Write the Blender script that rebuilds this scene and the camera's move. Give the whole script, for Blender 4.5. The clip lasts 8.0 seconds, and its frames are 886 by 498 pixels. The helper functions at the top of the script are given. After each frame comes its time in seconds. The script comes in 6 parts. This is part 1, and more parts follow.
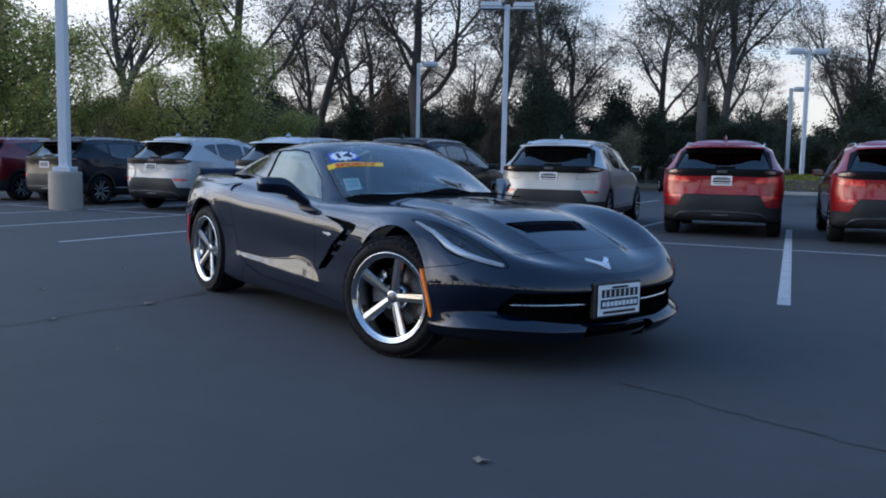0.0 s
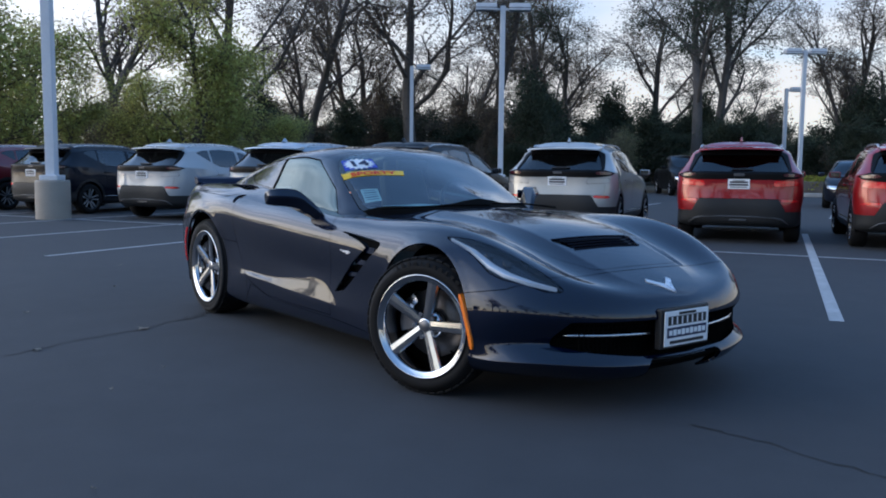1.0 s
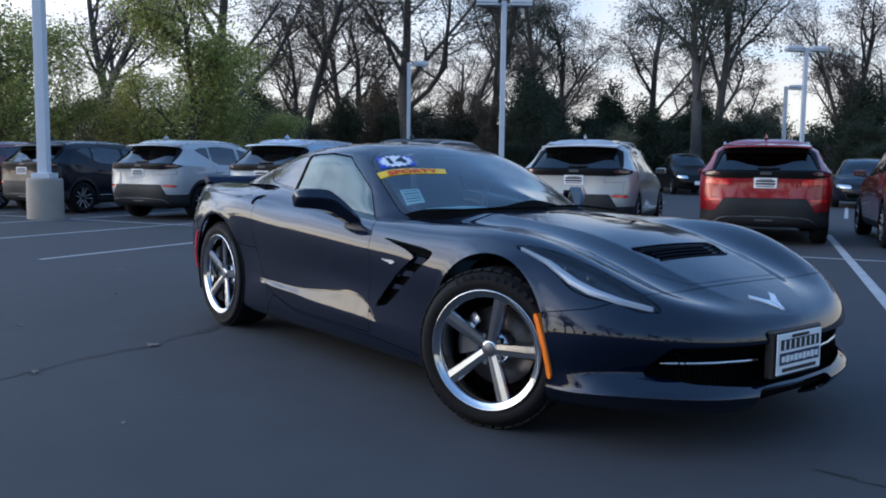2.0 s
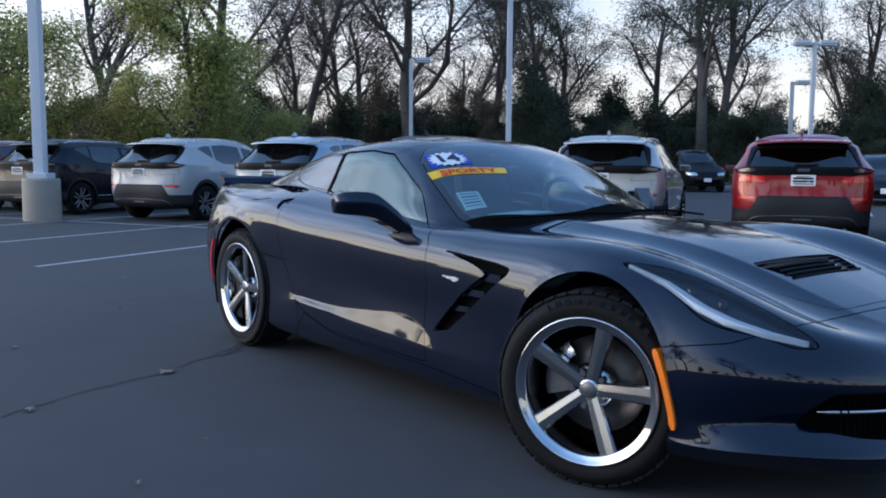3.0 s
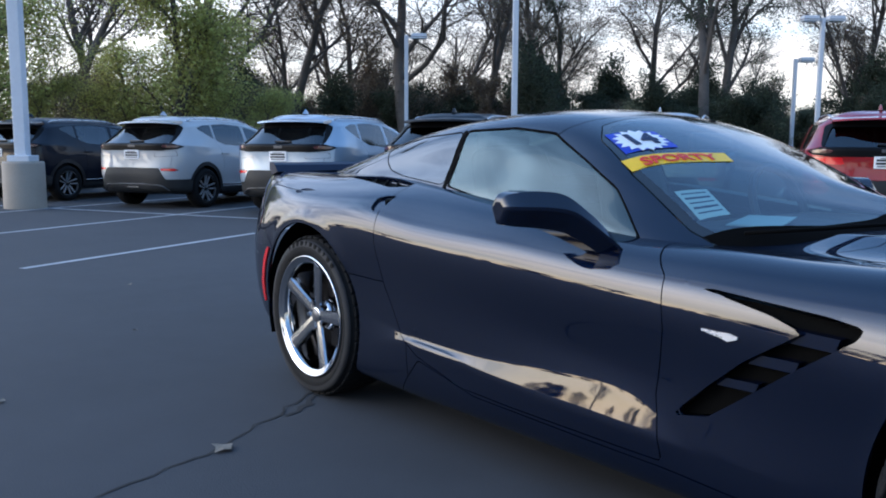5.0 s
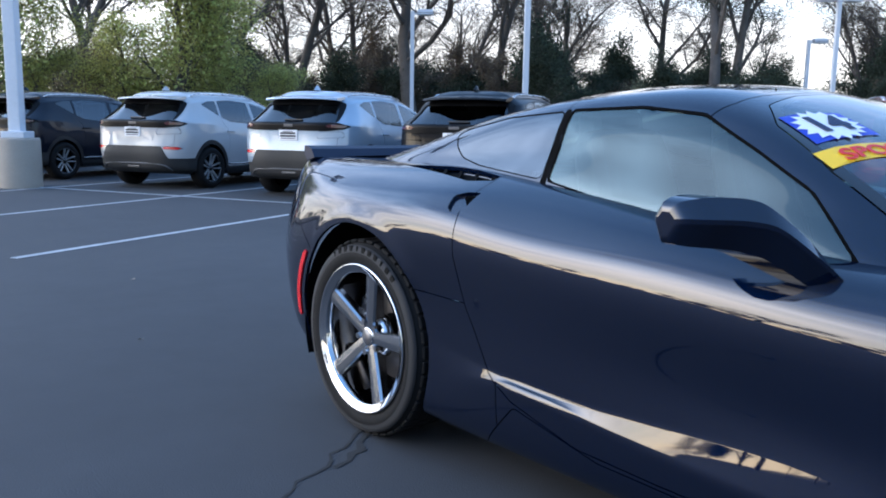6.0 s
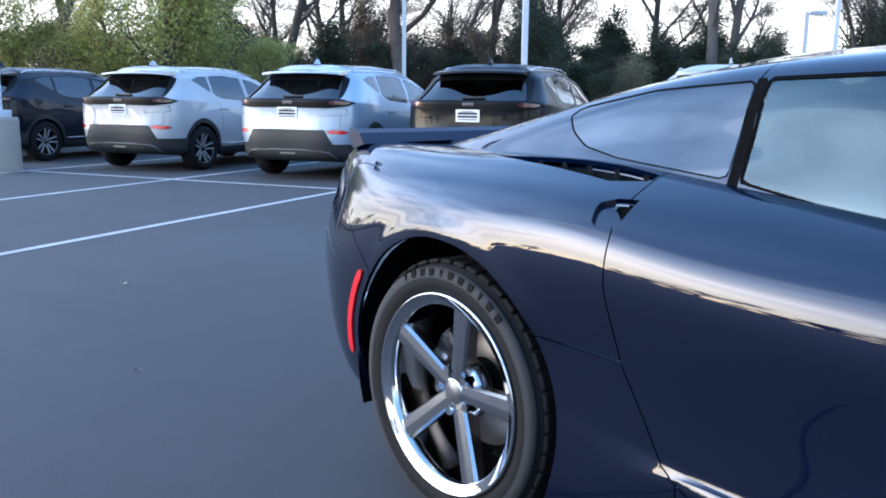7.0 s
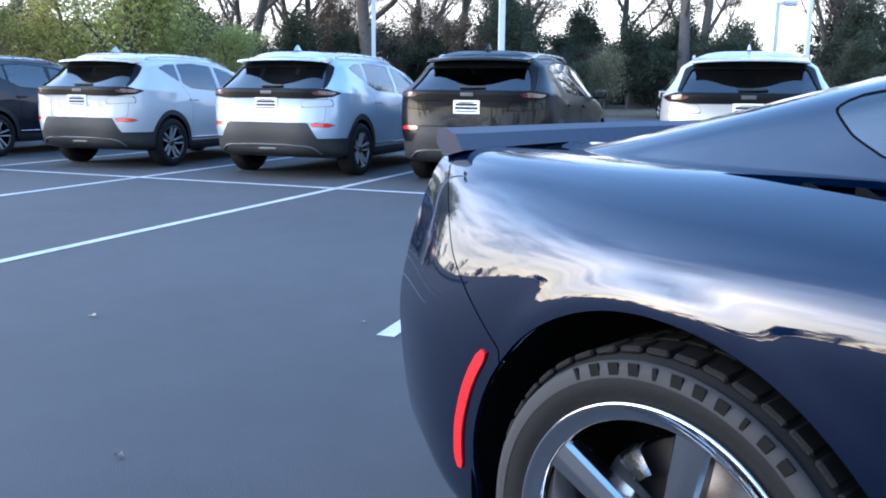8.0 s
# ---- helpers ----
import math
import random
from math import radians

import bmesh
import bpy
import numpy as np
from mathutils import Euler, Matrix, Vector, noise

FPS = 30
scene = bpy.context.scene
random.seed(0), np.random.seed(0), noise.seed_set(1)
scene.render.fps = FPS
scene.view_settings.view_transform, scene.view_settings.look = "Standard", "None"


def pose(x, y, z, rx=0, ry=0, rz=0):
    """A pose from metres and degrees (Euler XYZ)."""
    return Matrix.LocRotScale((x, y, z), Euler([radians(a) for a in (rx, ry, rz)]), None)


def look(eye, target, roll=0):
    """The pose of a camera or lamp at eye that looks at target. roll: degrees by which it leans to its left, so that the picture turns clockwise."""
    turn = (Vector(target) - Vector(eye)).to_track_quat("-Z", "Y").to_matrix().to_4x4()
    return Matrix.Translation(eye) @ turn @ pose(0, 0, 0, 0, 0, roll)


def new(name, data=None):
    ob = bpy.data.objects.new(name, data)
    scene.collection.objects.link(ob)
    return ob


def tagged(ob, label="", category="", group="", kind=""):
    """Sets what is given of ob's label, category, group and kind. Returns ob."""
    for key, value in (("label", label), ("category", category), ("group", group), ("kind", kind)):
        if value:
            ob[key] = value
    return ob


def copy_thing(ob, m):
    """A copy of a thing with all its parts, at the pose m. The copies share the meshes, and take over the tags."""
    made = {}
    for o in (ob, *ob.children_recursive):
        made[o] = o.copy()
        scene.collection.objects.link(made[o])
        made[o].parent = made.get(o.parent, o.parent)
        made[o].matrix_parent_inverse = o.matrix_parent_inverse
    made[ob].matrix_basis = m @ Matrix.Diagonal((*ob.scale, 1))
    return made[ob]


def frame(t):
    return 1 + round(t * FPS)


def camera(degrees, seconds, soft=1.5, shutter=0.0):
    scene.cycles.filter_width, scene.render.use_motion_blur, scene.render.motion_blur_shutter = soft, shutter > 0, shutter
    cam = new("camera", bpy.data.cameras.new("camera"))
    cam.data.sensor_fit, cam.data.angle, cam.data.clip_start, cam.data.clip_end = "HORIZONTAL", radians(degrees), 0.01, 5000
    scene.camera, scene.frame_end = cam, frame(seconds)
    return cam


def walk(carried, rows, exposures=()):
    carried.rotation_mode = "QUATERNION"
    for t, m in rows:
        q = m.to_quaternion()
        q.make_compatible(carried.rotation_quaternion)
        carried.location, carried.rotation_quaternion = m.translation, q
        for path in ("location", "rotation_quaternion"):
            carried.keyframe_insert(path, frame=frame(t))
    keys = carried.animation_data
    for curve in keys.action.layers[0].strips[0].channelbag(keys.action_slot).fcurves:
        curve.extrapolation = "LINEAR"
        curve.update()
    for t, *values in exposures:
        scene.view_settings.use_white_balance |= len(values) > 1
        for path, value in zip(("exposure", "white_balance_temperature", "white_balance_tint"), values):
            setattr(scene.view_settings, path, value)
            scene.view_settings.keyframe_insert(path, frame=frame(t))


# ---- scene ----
cam = camera(55.5, 8.0, soft=1.9)
PATH = [
    (0, (3.777, -3.345, 1.044), (2.172, -2.168, 0.845), 1.1),
    (0.5, (3.501, -3.296, 1.055), (1.902, -2.11, 0.862), 0.8),
    (1, (3.185, -3.196, 1.07), (1.592, -2.001, 0.879), 0.6),
    (1.2, (3.063, -3.198, 1.071), (1.479, -1.993, 0.874), 1.1),
    (2.3, (2.334, -3.038, 1.062), (0.753, -1.828, 0.868), 0.5),
    (2.5, (2.191, -2.996, 1.074), (0.608, -1.79, 0.877), 0.5),
    (3, (1.849, -2.948, 1.065), (0.273, -1.734, 0.865), 0.4),
    (3.5, (1.487, -2.908, 1.071), (-0.085, -1.69, 0.86), 0.2),
    (4, (1.123, -2.791, 1.079), (-0.444, -1.57, 0.848), -0.4),
    (4.5, (0.741, -2.722, 1.071), (-0.819, -1.493, 0.834), 0.0),
    (4.7, (0.595, -2.706, 1.08), (-0.962, -1.473, 0.841), 0.1),
    (5.8, (-0.187, -2.549, 1.047), (-1.711, -1.282, 0.776), 0.8),
    (6, (-0.351, -2.472, 1.08), (-1.892, -1.231, 0.785), 0.9),
    (6.5, (-0.759, -2.354, 1.07), (-2.29, -1.104, 0.763), 1.0),
    (7, (-1.173, -2.219, 1.076), (-2.688, -0.961, 0.726), 0.6),
    (7.5, (-1.629, -2.107, 1.077), (-3.122, -0.826, 0.718), 0.2),
    (8, (-2.075, -1.947, 1.06), (-3.532, -0.627, 0.69), 0.6),
]
walk(cam, [(t, look(eye, target, roll)) for t, eye, target, roll in PATH], exposures=[(0, -.28, 5500, 10), (2.5, -.13, 5500, 10), (4.5, .05, 5500, 10), (6.0, .58, 5500, 10), (7.0, 1.12, 5500, 10), (8.0, 1.46, 5500, 10)])

# ---- sky and sun ----
SUN_EL, SUN_AZ = 20.0, 240.0     # degrees; azimuth counted from +x towards +y
GLOW_AZ = 219.0                  # where the horizon is brightest
world = bpy.data.worlds.new("evening_sky")
scene.world = world
world.use_nodes = True


def build_sky():
    nt = world.node_tree
    nt.nodes.clear()
    n, link = nt.nodes.new, nt.links.new
    out, bg = n("ShaderNodeOutputWorld"), n("ShaderNodeBackground")
    sky = n("ShaderNodeTexSky")
    sky.sky_type, sky.sun_disc = "NISHITA", False
    sky.sun_elevation, sky.sun_rotation = radians(SUN_EL), radians(90 - SUN_AZ)
    sky.air_density, sky.dust_density, sky.ozone_density = 1.0, 1.0, 2.0
    gain = n("ShaderNodeVectorMath")
    gain.operation = "SCALE"
    gain.inputs["Scale"].default_value = SKY_GAIN
    link(sky.outputs[0], gain.inputs[0])
    # broken cloud over the whole dome, stretched towards the horizon
    tc, sep = n("ShaderNodeTexCoord"), n("ShaderNodeSeparateXYZ")
    link(tc.outputs["Generated"], sep.inputs[0])
    up = n("ShaderNodeMath")
    up.operation, up.inputs[1].default_value = "ADD", 0.22
    link(sep.outputs[2], up.inputs[0])
    flat = n("ShaderNodeVectorMath")
    flat.operation = "DIVIDE"
    comb = n("ShaderNodeCombineXYZ")
    for k in range(3):
        link(up.outputs[0], comb.inputs[k])
    link(tc.outputs["Generated"], flat.inputs[0])
    link(comb.outputs[0], flat.inputs[1])
    noise_a = n("ShaderNodeTexNoise")
    noise_a.inputs["Scale"].default_value, noise_a.inputs["Detail"].default_value = 1.7, 9
    noise_a.inputs["Roughness"].default_value, noise_a.inputs["Distortion"].default_value = 0.52, 0.5
    link(flat.outputs[0], noise_a.inputs["Vector"])
    ramp = n("ShaderNodeValToRGB")
    ramp.color_ramp.elements[0].position, ramp.color_ramp.elements[1].position = 0.26, 0.80
    # cloud gathers towards the horizon and thins overhead
    cover = n("ShaderNodeMapRange")
    cover.inputs["From Min"].default_value, cover.inputs["From Max"].default_value = 0.10, 0.50
    cover.inputs["To Min"].default_value, cover.inputs["To Max"].default_value = 0.30, -0.30
    link(sep.outputs[2], cover.inputs["Value"])
    total = n("ShaderNodeMath")
    total.operation = "ADD"
    link(noise_a.outputs["Fac"], total.inputs[0])
    link(cover.outputs[0], total.inputs[1])
    # the cloud bank stands over the trees to the north; the sunset side is clear but for wisps
    bank, clear, thin = n("ShaderNodeVectorMath"), n("ShaderNodeMapRange"), n("ShaderNodeMath")
    bank.operation, thin.operation = "DOT_PRODUCT", "ADD"
    link(tc.outputs["Generated"], bank.inputs[0])
    bank.inputs[1].default_value = (math.cos(radians(125)), math.sin(radians(125)), 0)
    clear.inputs["From Min"].default_value, clear.inputs["From Max"].default_value = -0.25, 0.55
    clear.inputs["To Min"].default_value, clear.inputs["To Max"].default_value = -0.24, 0.0
    link(bank.outputs["Value"], clear.inputs["Value"])
    link(total.outputs[0], thin.inputs[0])
    link(clear.outputs[0], thin.inputs[1])
    link(thin.outputs[0], ramp.inputs[0])
    shade = n("ShaderNodeTexNoise")
    shade.inputs["Scale"].default_value, shade.inputs["Detail"].default_value = 3.1, 6
    link(flat.outputs[0], shade.inputs["Vector"])
    tone = n("ShaderNodeValToRGB")
    tone.color_ramp.elements[0].position, tone.color_ramp.elements[1].position = 0.22, 0.82
    tone.color_ramp.elements[0].color, tone.color_ramp.elements[1].color = (0.36, 0.54, 0.90, 1), (0.86, 1.00, 1.16, 1)
    link(shade.outputs["Fac"], tone.inputs[0])
    # clouds low in the sky take the warm light of the evening
    low = n("ShaderNodeMapRange")
    low.inputs["From Min"].default_value, low.inputs["From Max"].default_value = 0.03, 0.44
    low.inputs["To Min"].default_value, low.inputs["To Max"].default_value = 1.0, 0.0
    link(sep.outputs[2], low.inputs["Value"])
    warm = n("ShaderNodeMix")
    warm.data_type = "RGBA"
    link(low.outputs[0], warm.inputs[0])
    link(tone.outputs[0], warm.inputs[6])
    warm.inputs[7].default_value = (1.05, 0.92, 0.73, 1)
    # light scattered forward round the low sun
    dot, clamp, power, glow = n("ShaderNodeVectorMath"), n("ShaderNodeMath"), n("ShaderNodeMath"), n("ShaderNodeMath")
    dot.operation, clamp.operation, power.operation, glow.operation = "DOT_PRODUCT", "MAXIMUM", "POWER", "MULTIPLY_ADD"
    link(tc.outputs["Generated"], dot.inputs[0])
    a, e = radians(GLOW_AZ), radians(5)
    dot.inputs[1].default_value = (math.cos(a) * math.cos(e), math.sin(a) * math.cos(e), math.sin(e))
    link(dot.outputs["Value"], clamp.inputs[0])
    clamp.inputs[1].default_value = 0.0
    link(clamp.outputs[0], power.inputs[0])
    power.inputs[1].default_value = 2.4
    link(power.outputs[0], glow.inputs[0])
    glow.inputs[1].default_value, glow.inputs[2].default_value = 1.2 * CLOUD_GAIN, 1.05 * CLOUD_GAIN
    cg = n("ShaderNodeVectorMath")
    cg.operation = "SCALE"
    link(glow.outputs[0], cg.inputs["Scale"])
    link(warm.outputs[2], cg.inputs[0])
    # warm haze low over the horizon, strongest below the sunset
    fall, scale, haze, hz = n("ShaderNodeMath"), n("ShaderNodeMath"), n("ShaderNodeMath"), n("ShaderNodeVectorMath")
    fall.operation, fall.inputs[0].default_value = "POWER", 0.5
    scale.operation, scale.inputs[1].default_value = "MULTIPLY", 3.7
    absz = n("ShaderNodeMath")
    absz.operation = "ABSOLUTE"
    link(sep.outputs[2], absz.inputs[0])
    link(absz.outputs[0], scale.inputs[0])
    link(scale.outputs[0], fall.inputs[1])
    haze.operation = "MULTIPLY"
    side = n("ShaderNodeMath")
    side.operation, side.inputs[1].default_value, side.inputs[2].default_value = "MULTIPLY_ADD", HAZE_SUN, HAZE
    link(power.outputs[0], side.inputs[0])
    link(fall.outputs[0], haze.inputs[0])
    link(side.outputs[0], haze.inputs[1])
    # lit and unlit streaks of thin cloud in the glow
    streak, lit = n("ShaderNodeMapRange"), n("ShaderNodeMath")
    streak.inputs["From Min"].default_value, streak.inputs["From Max"].default_value = 0.38, 0.62
    streak.inputs["To Min"].default_value, streak.inputs["To Max"].default_value = 0.30, 1.75
    link(noise_a.outputs["Fac"], streak.inputs["Value"])
    lit.operation = "MULTIPLY"
    link(haze.outputs[0], lit.inputs[0])
    link(streak.outputs[0], lit.inputs[1])
    hz.operation = "SCALE"
    rise, tint = n("ShaderNodeMapRange"), n("ShaderNodeMix")
    rise.inputs["From Min"].default_value, rise.inputs["From Max"].default_value = 0.22, 0.62
    link(sep.outputs[2], rise.inputs["Value"])
    tint.data_type = "RGBA"
    tint.inputs[6].default_value, tint.inputs[7].default_value = (1.0, 0.75, 0.48, 1), (0.64, 0.81, 1.0, 1)
    link(rise.outputs[0], tint.inputs[0])
    link(tint.outputs[2], hz.inputs[0])
    link(lit.outputs[0], hz.inputs["Scale"])
    clean = n("ShaderNodeVectorMath")
    clean.operation = "ADD"
    link(gain.outputs[0], clean.inputs[0])
    link(hz.outputs[0], clean.inputs[1])
    # thin high veil of ice cloud, thickest overhead
    above, veil, milky = n("ShaderNodeMath"), n("ShaderNodeVectorMath"), n("ShaderNodeVectorMath")
    above.operation, above.inputs[1].default_value = "MAXIMUM", 0.0
    link(sep.outputs[2], above.inputs[0])
    veil.operation, milky.operation = "SCALE", "ADD"
    veil.inputs[0].default_value = VEIL
    link(above.outputs[0], veil.inputs["Scale"])
    link(clean.outputs[0], milky.inputs[0])
    link(veil.outputs[0], milky.inputs[1])
    mix = n("ShaderNodeMix")
    mix.data_type = "RGBA"
    link(ramp.outputs[0], mix.inputs[0])
    link(milky.outputs[0], mix.inputs[6])
    link(cg.outputs[0], mix.inputs[7])
    link(mix.outputs[2], bg.inputs[0])
    bg.inputs[1].default_value = 1.0
    link(bg.outputs[0], out.inputs[0])


SKY_GAIN, CLOUD_GAIN = 0.22, 1.15
HAZE, HAZE_SUN = 0.0, 7.4
VEIL = (0.14, 0.26, 0.44)
build_sky()
sun = new("sun", bpy.data.lights.new("sun", "SUN"))
sun.data.energy, sun.data.angle, sun.data.color = 0.25, radians(60), (1.0, 0.86, 0.70)
sun_dir = Vector((math.cos(radians(SUN_AZ)) * math.cos(radians(SUN_EL)), math.sin(radians(SUN_AZ)) * math.cos(radians(SUN_EL)), math.sin(radians(SUN_EL))))
sun.matrix_world = look(sun_dir * 50, (0, 0, 0))

# ---- materials ----


def mat(name, color, rough=0.5, metal=0.0, var=0.0, scale=8.0, bump=0.0, bscale=60.0, coat=0.0, spec=0.5):
    """A principled material; var: how far two noises, one coarse and one fine, shift its colour."""
    m = bpy.data.materials.new(name)
    m.use_nodes = True
    nt = m.node_tree
    b = nt.nodes["Principled BSDF"]
    b.inputs["Base Color"].default_value = (*color, 1)
    b.inputs["Roughness"].default_value = rough
    b.inputs["Metallic"].default_value = metal
    b.inputs["Specular IOR Level"].default_value = spec
    b.inputs["Coat Weight"].default_value = coat
    b.inputs["Coat Roughness"].default_value = 0.02
    b.inputs["Coat IOR"].default_value = 1.60
    n, link = nt.nodes.new, nt.links.new
    tc = n("ShaderNodeTexCoord")
    if var:
        n1, n2 = n("ShaderNodeTexNoise"), n("ShaderNodeTexNoise")
        for q, s, d in ((n1, scale, 4), (n2, scale * 9, 5)):
            q.inputs["Scale"].default_value, q.inputs["Detail"].default_value = s, d
            link(tc.outputs["Object"], q.inputs["Vector"])
        add = n("ShaderNodeMath")
        add.operation = "ADD"
        link(n1.outputs["Fac"], add.inputs[0])
        link(n2.outputs["Fac"], add.inputs[1])
        mr = n("ShaderNodeMapRange")
        mr.inputs["From Min"].default_value, mr.inputs["From Max"].default_value = 0.6, 1.4
        mr.inputs["To Min"].default_value, mr.inputs["To Max"].default_value = 1 - var, 1 + var
        link(add.outputs[0], mr.inputs["Value"])
        vm = n("ShaderNodeVectorMath")
        vm.operation = "SCALE"
        vm.inputs[0].default_value = color
        link(mr.outputs[0], vm.inputs["Scale"])
        link(vm.outputs[0], b.inputs["Base Color"])
        rr = n("ShaderNodeMapRange")
        rr.inputs["From Min"].default_value, rr.inputs["From Max"].default_value = 0.6, 1.4
        rr.inputs["To Min"].default_value, rr.inputs["To Max"].default_value = max(rough - 0.08 * min(1, rough * 3), 0), min(1, rough + 0.08 * min(1, rough * 3))
        link(add.outputs[0], rr.inputs["Value"])
        link(rr.outputs[0], b.inputs["Roughness"])
    if bump:
        nb, bp = n("ShaderNodeTexNoise"), n("ShaderNodeBump")
        nb.inputs["Scale"].default_value, nb.inputs["Detail"].default_value = bscale, 4
        link(tc.outputs["Object"], nb.inputs["Vector"])
        bp.inputs["Strength"].default_value, bp.inputs["Distance"].default_value = bump, 0.01
        link(nb.outputs["Fac"], bp.inputs["Height"])
        link(bp.outputs[0], b.inputs["Normal"])
    return m


def paint(name, color, flake=0.25, metal=0.35, rough=0.32, spec=0.3, coat=1.0):
    """Clear-coated car paint with fine metal flakes under the coat."""
    m = mat(name, color, rough, metal, coat=coat, spec=spec)
    nt = m.node_tree
    b = nt.nodes["Principled BSDF"]
    n, link = nt.nodes.new, nt.links.new
    tc, v, mr, vm = n("ShaderNodeTexCoord"), n("ShaderNodeTexVoronoi"), n("ShaderNodeMapRange"), n("ShaderNodeVectorMath")
    v.inputs["Scale"].default_value = 900
    link(tc.outputs["Object"], v.inputs["Vector"])
    sep = n("ShaderNodeSeparateColor")
    link(v.outputs["Color"], sep.inputs[0])
    mr.inputs["To Min"].default_value, mr.inputs["To Max"].default_value = 1 - flake, 1 + flake
    link(sep.outputs[0], mr.inputs["Value"])
    vm.operation = "SCALE"
    vm.inputs[0].default_value = color
    link(mr.outputs[0], vm.inputs["Scale"])
    link(vm.outputs[0], b.inputs["Base Color"])
    # thin film of dust
    d, dr = n("ShaderNodeTexNoise"), n("ShaderNodeMapRange")
    d.inputs["Scale"].default_value, d.inputs["Detail"].default_value = 5, 8
    link(tc.outputs["Object"], d.inputs["Vector"])
    dr.inputs["To Min"].default_value, dr.inputs["To Max"].default_value = 0.01, 0.035
    link(d.outputs["Fac"], dr.inputs["Value"])
    link(dr.outputs[0], b.inputs["Coat Roughness"])
    return m


def glass_mat(name, tint, rough=0.0, ior=1.6, gloss=(0.95, 0.97, 1.0)):
    """A thin pane: tinted, with the mirror gloss of glass by Fresnel."""
    m = bpy.data.materials.new(name)
    m.use_nodes = True
    nt = m.node_tree
    nt.nodes.clear()
    n, link = nt.nodes.new, nt.links.new
    out, mix, tr, gl, lw = n("ShaderNodeOutputMaterial"), n("ShaderNodeMixShader"), n("ShaderNodeBsdfTransparent"), n("ShaderNodeBsdfGlossy"), n("ShaderNodeLayerWeight")
    tr.inputs[0].default_value = (*tint, 1)
    gl.inputs["Roughness"].default_value = rough
    gl.inputs[0].default_value = (*gloss, 1)
    # gloss that grows towards a glancing view, alike from both sides of the pane
    f0 = ((ior - 1) / (ior + 1)) ** 2
    power, grow_ = n("ShaderNodeMath"), n("ShaderNodeMath")
    power.operation, power.inputs[1].default_value = "POWER", 5.0
    grow_.operation, grow_.inputs[1].default_value, grow_.inputs[2].default_value = "MULTIPLY_ADD", 1 - f0, f0
    lw.inputs[0].default_value = 0.5
    link(lw.outputs["Facing"], power.inputs[0])
    link(power.outputs[0], grow_.inputs[0])
    link(grow_.outputs[0], mix.inputs[0])
    link(tr.outputs[0], mix.inputs[1])
    link(gl.outputs[0], mix.inputs[2])
    link(mix.outputs[0], out.inputs[0])
    return m


M = {}
M["navy"] = paint("navy_metallic_paint", (0.0004, 0.0035, 0.0160), 0.4, 0.4, 0.42, 0.0)
M["black_trim"] = mat("black_plastic_trim", (0.012, 0.012, 0.013), 0.45, var=0.2, scale=20, bump=0.05, bscale=400)
M["gloss_black"] = mat("gloss_black_plastic", (0.008, 0.008, 0.009), 0.12, var=0.1, coat=0.6)
M["matt_black"] = mat("matt_black", (0.003, 0.003, 0.003), 0.9, var=0.2, spec=0.05)
M["grey_trim"] = mat("dark_grey_cladding", (0.011, 0.0115, 0.012), 0.6, var=0.2, scale=14, bump=0.08, bscale=500)
M["chrome"] = mat("chrome", (0.54, 0.55, 0.57), 0.06, 1.0, var=0.04)
M["satin"] = mat("satin_metal", (0.55, 0.56, 0.58), 0.28, 1.0, var=0.08)
M["alloy"] = mat("machined_alloy", (0.50, 0.50, 0.51), 0.35, 0.5, var=0.08)
M["disc"] = mat("worn_brake_disc", (0.11, 0.10, 0.095), 0.45, 0.8, var=0.25, scale=30)
M["iron"] = mat("grey_caliper", (0.16, 0.16, 0.17), 0.4, 0.7, var=0.2)
M["rubber"] = mat("tyre_rubber", (0.0065, 0.0065, 0.007), 0.75, spec=0.2, var=0.3, scale=12, bump=0.15, bscale=200)
M["glass_side"] = glass_mat("tinted_side_glass", (0.20, 0.28, 0.28), 0.0, 1.95, (0.88, 1.0, 0.95))
M["glass_front"] = glass_mat("windscreen_glass", (0.62, 0.74, 0.74), 0.0, 2.3)
M["glass_hatch"] = glass_mat("rear_hatch_glass", (0.50, 0.62, 0.60), 0.0, 1.7)
M["glass_dark"] = glass_mat("privacy_glass", (0.05, 0.055, 0.06), 0.0, 2.0)
M["lens"] = glass_mat("lamp_lens", (0.75, 0.78, 0.80))
M["lamp_dark"] = mat("smoked_lamp_housing", (0.020, 0.024, 0.032), 0.2, 0.3, var=0.3)
M["amber"] = mat("amber_lens", (0.85, 0.20, 0.008), 0.15, coat=1.0, var=0.08)
M["red_lens"] = mat("red_lens", (0.62, 0.010, 0.012), 0.14, coat=1.0, var=0.12)
M["dark_red_lens"] = mat("dark_red_lens", (0.055, 0.004, 0.008), 0.2, coat=1.0, var=0.1)
M["seat"] = mat("dark_leather", (0.018, 0.018, 0.02), 0.5, var=0.2, bump=0.1, bscale=120)
M["paper"] = mat("paper_sheet", (0.46, 0.59, 0.59), 0.7, var=0.04)
M["white"] = mat("white_print", (0.80, 0.80, 0.80), 0.6, var=0.05)
M["black_ink"] = mat("black_print", (0.012, 0.012, 0.014), 0.6, var=0.05)
M["blue_sticker"] = mat("blue_vinyl", (0.016, 0.035, 0.42), 0.35, var=0.06)
M["yellow_sticker"] = mat("yellow_vinyl", (0.85, 0.52, 0.01), 0.35, var=0.06)
M["red_ink"] = mat("red_print", (0.65, 0.02, 0.012), 0.4, var=0.05)
M["line"] = mat("worn_white_line_paint", (0.40, 0.40, 0.40), 0.75, var=0.28, scale=3.0, bump=0.2, bscale=150)
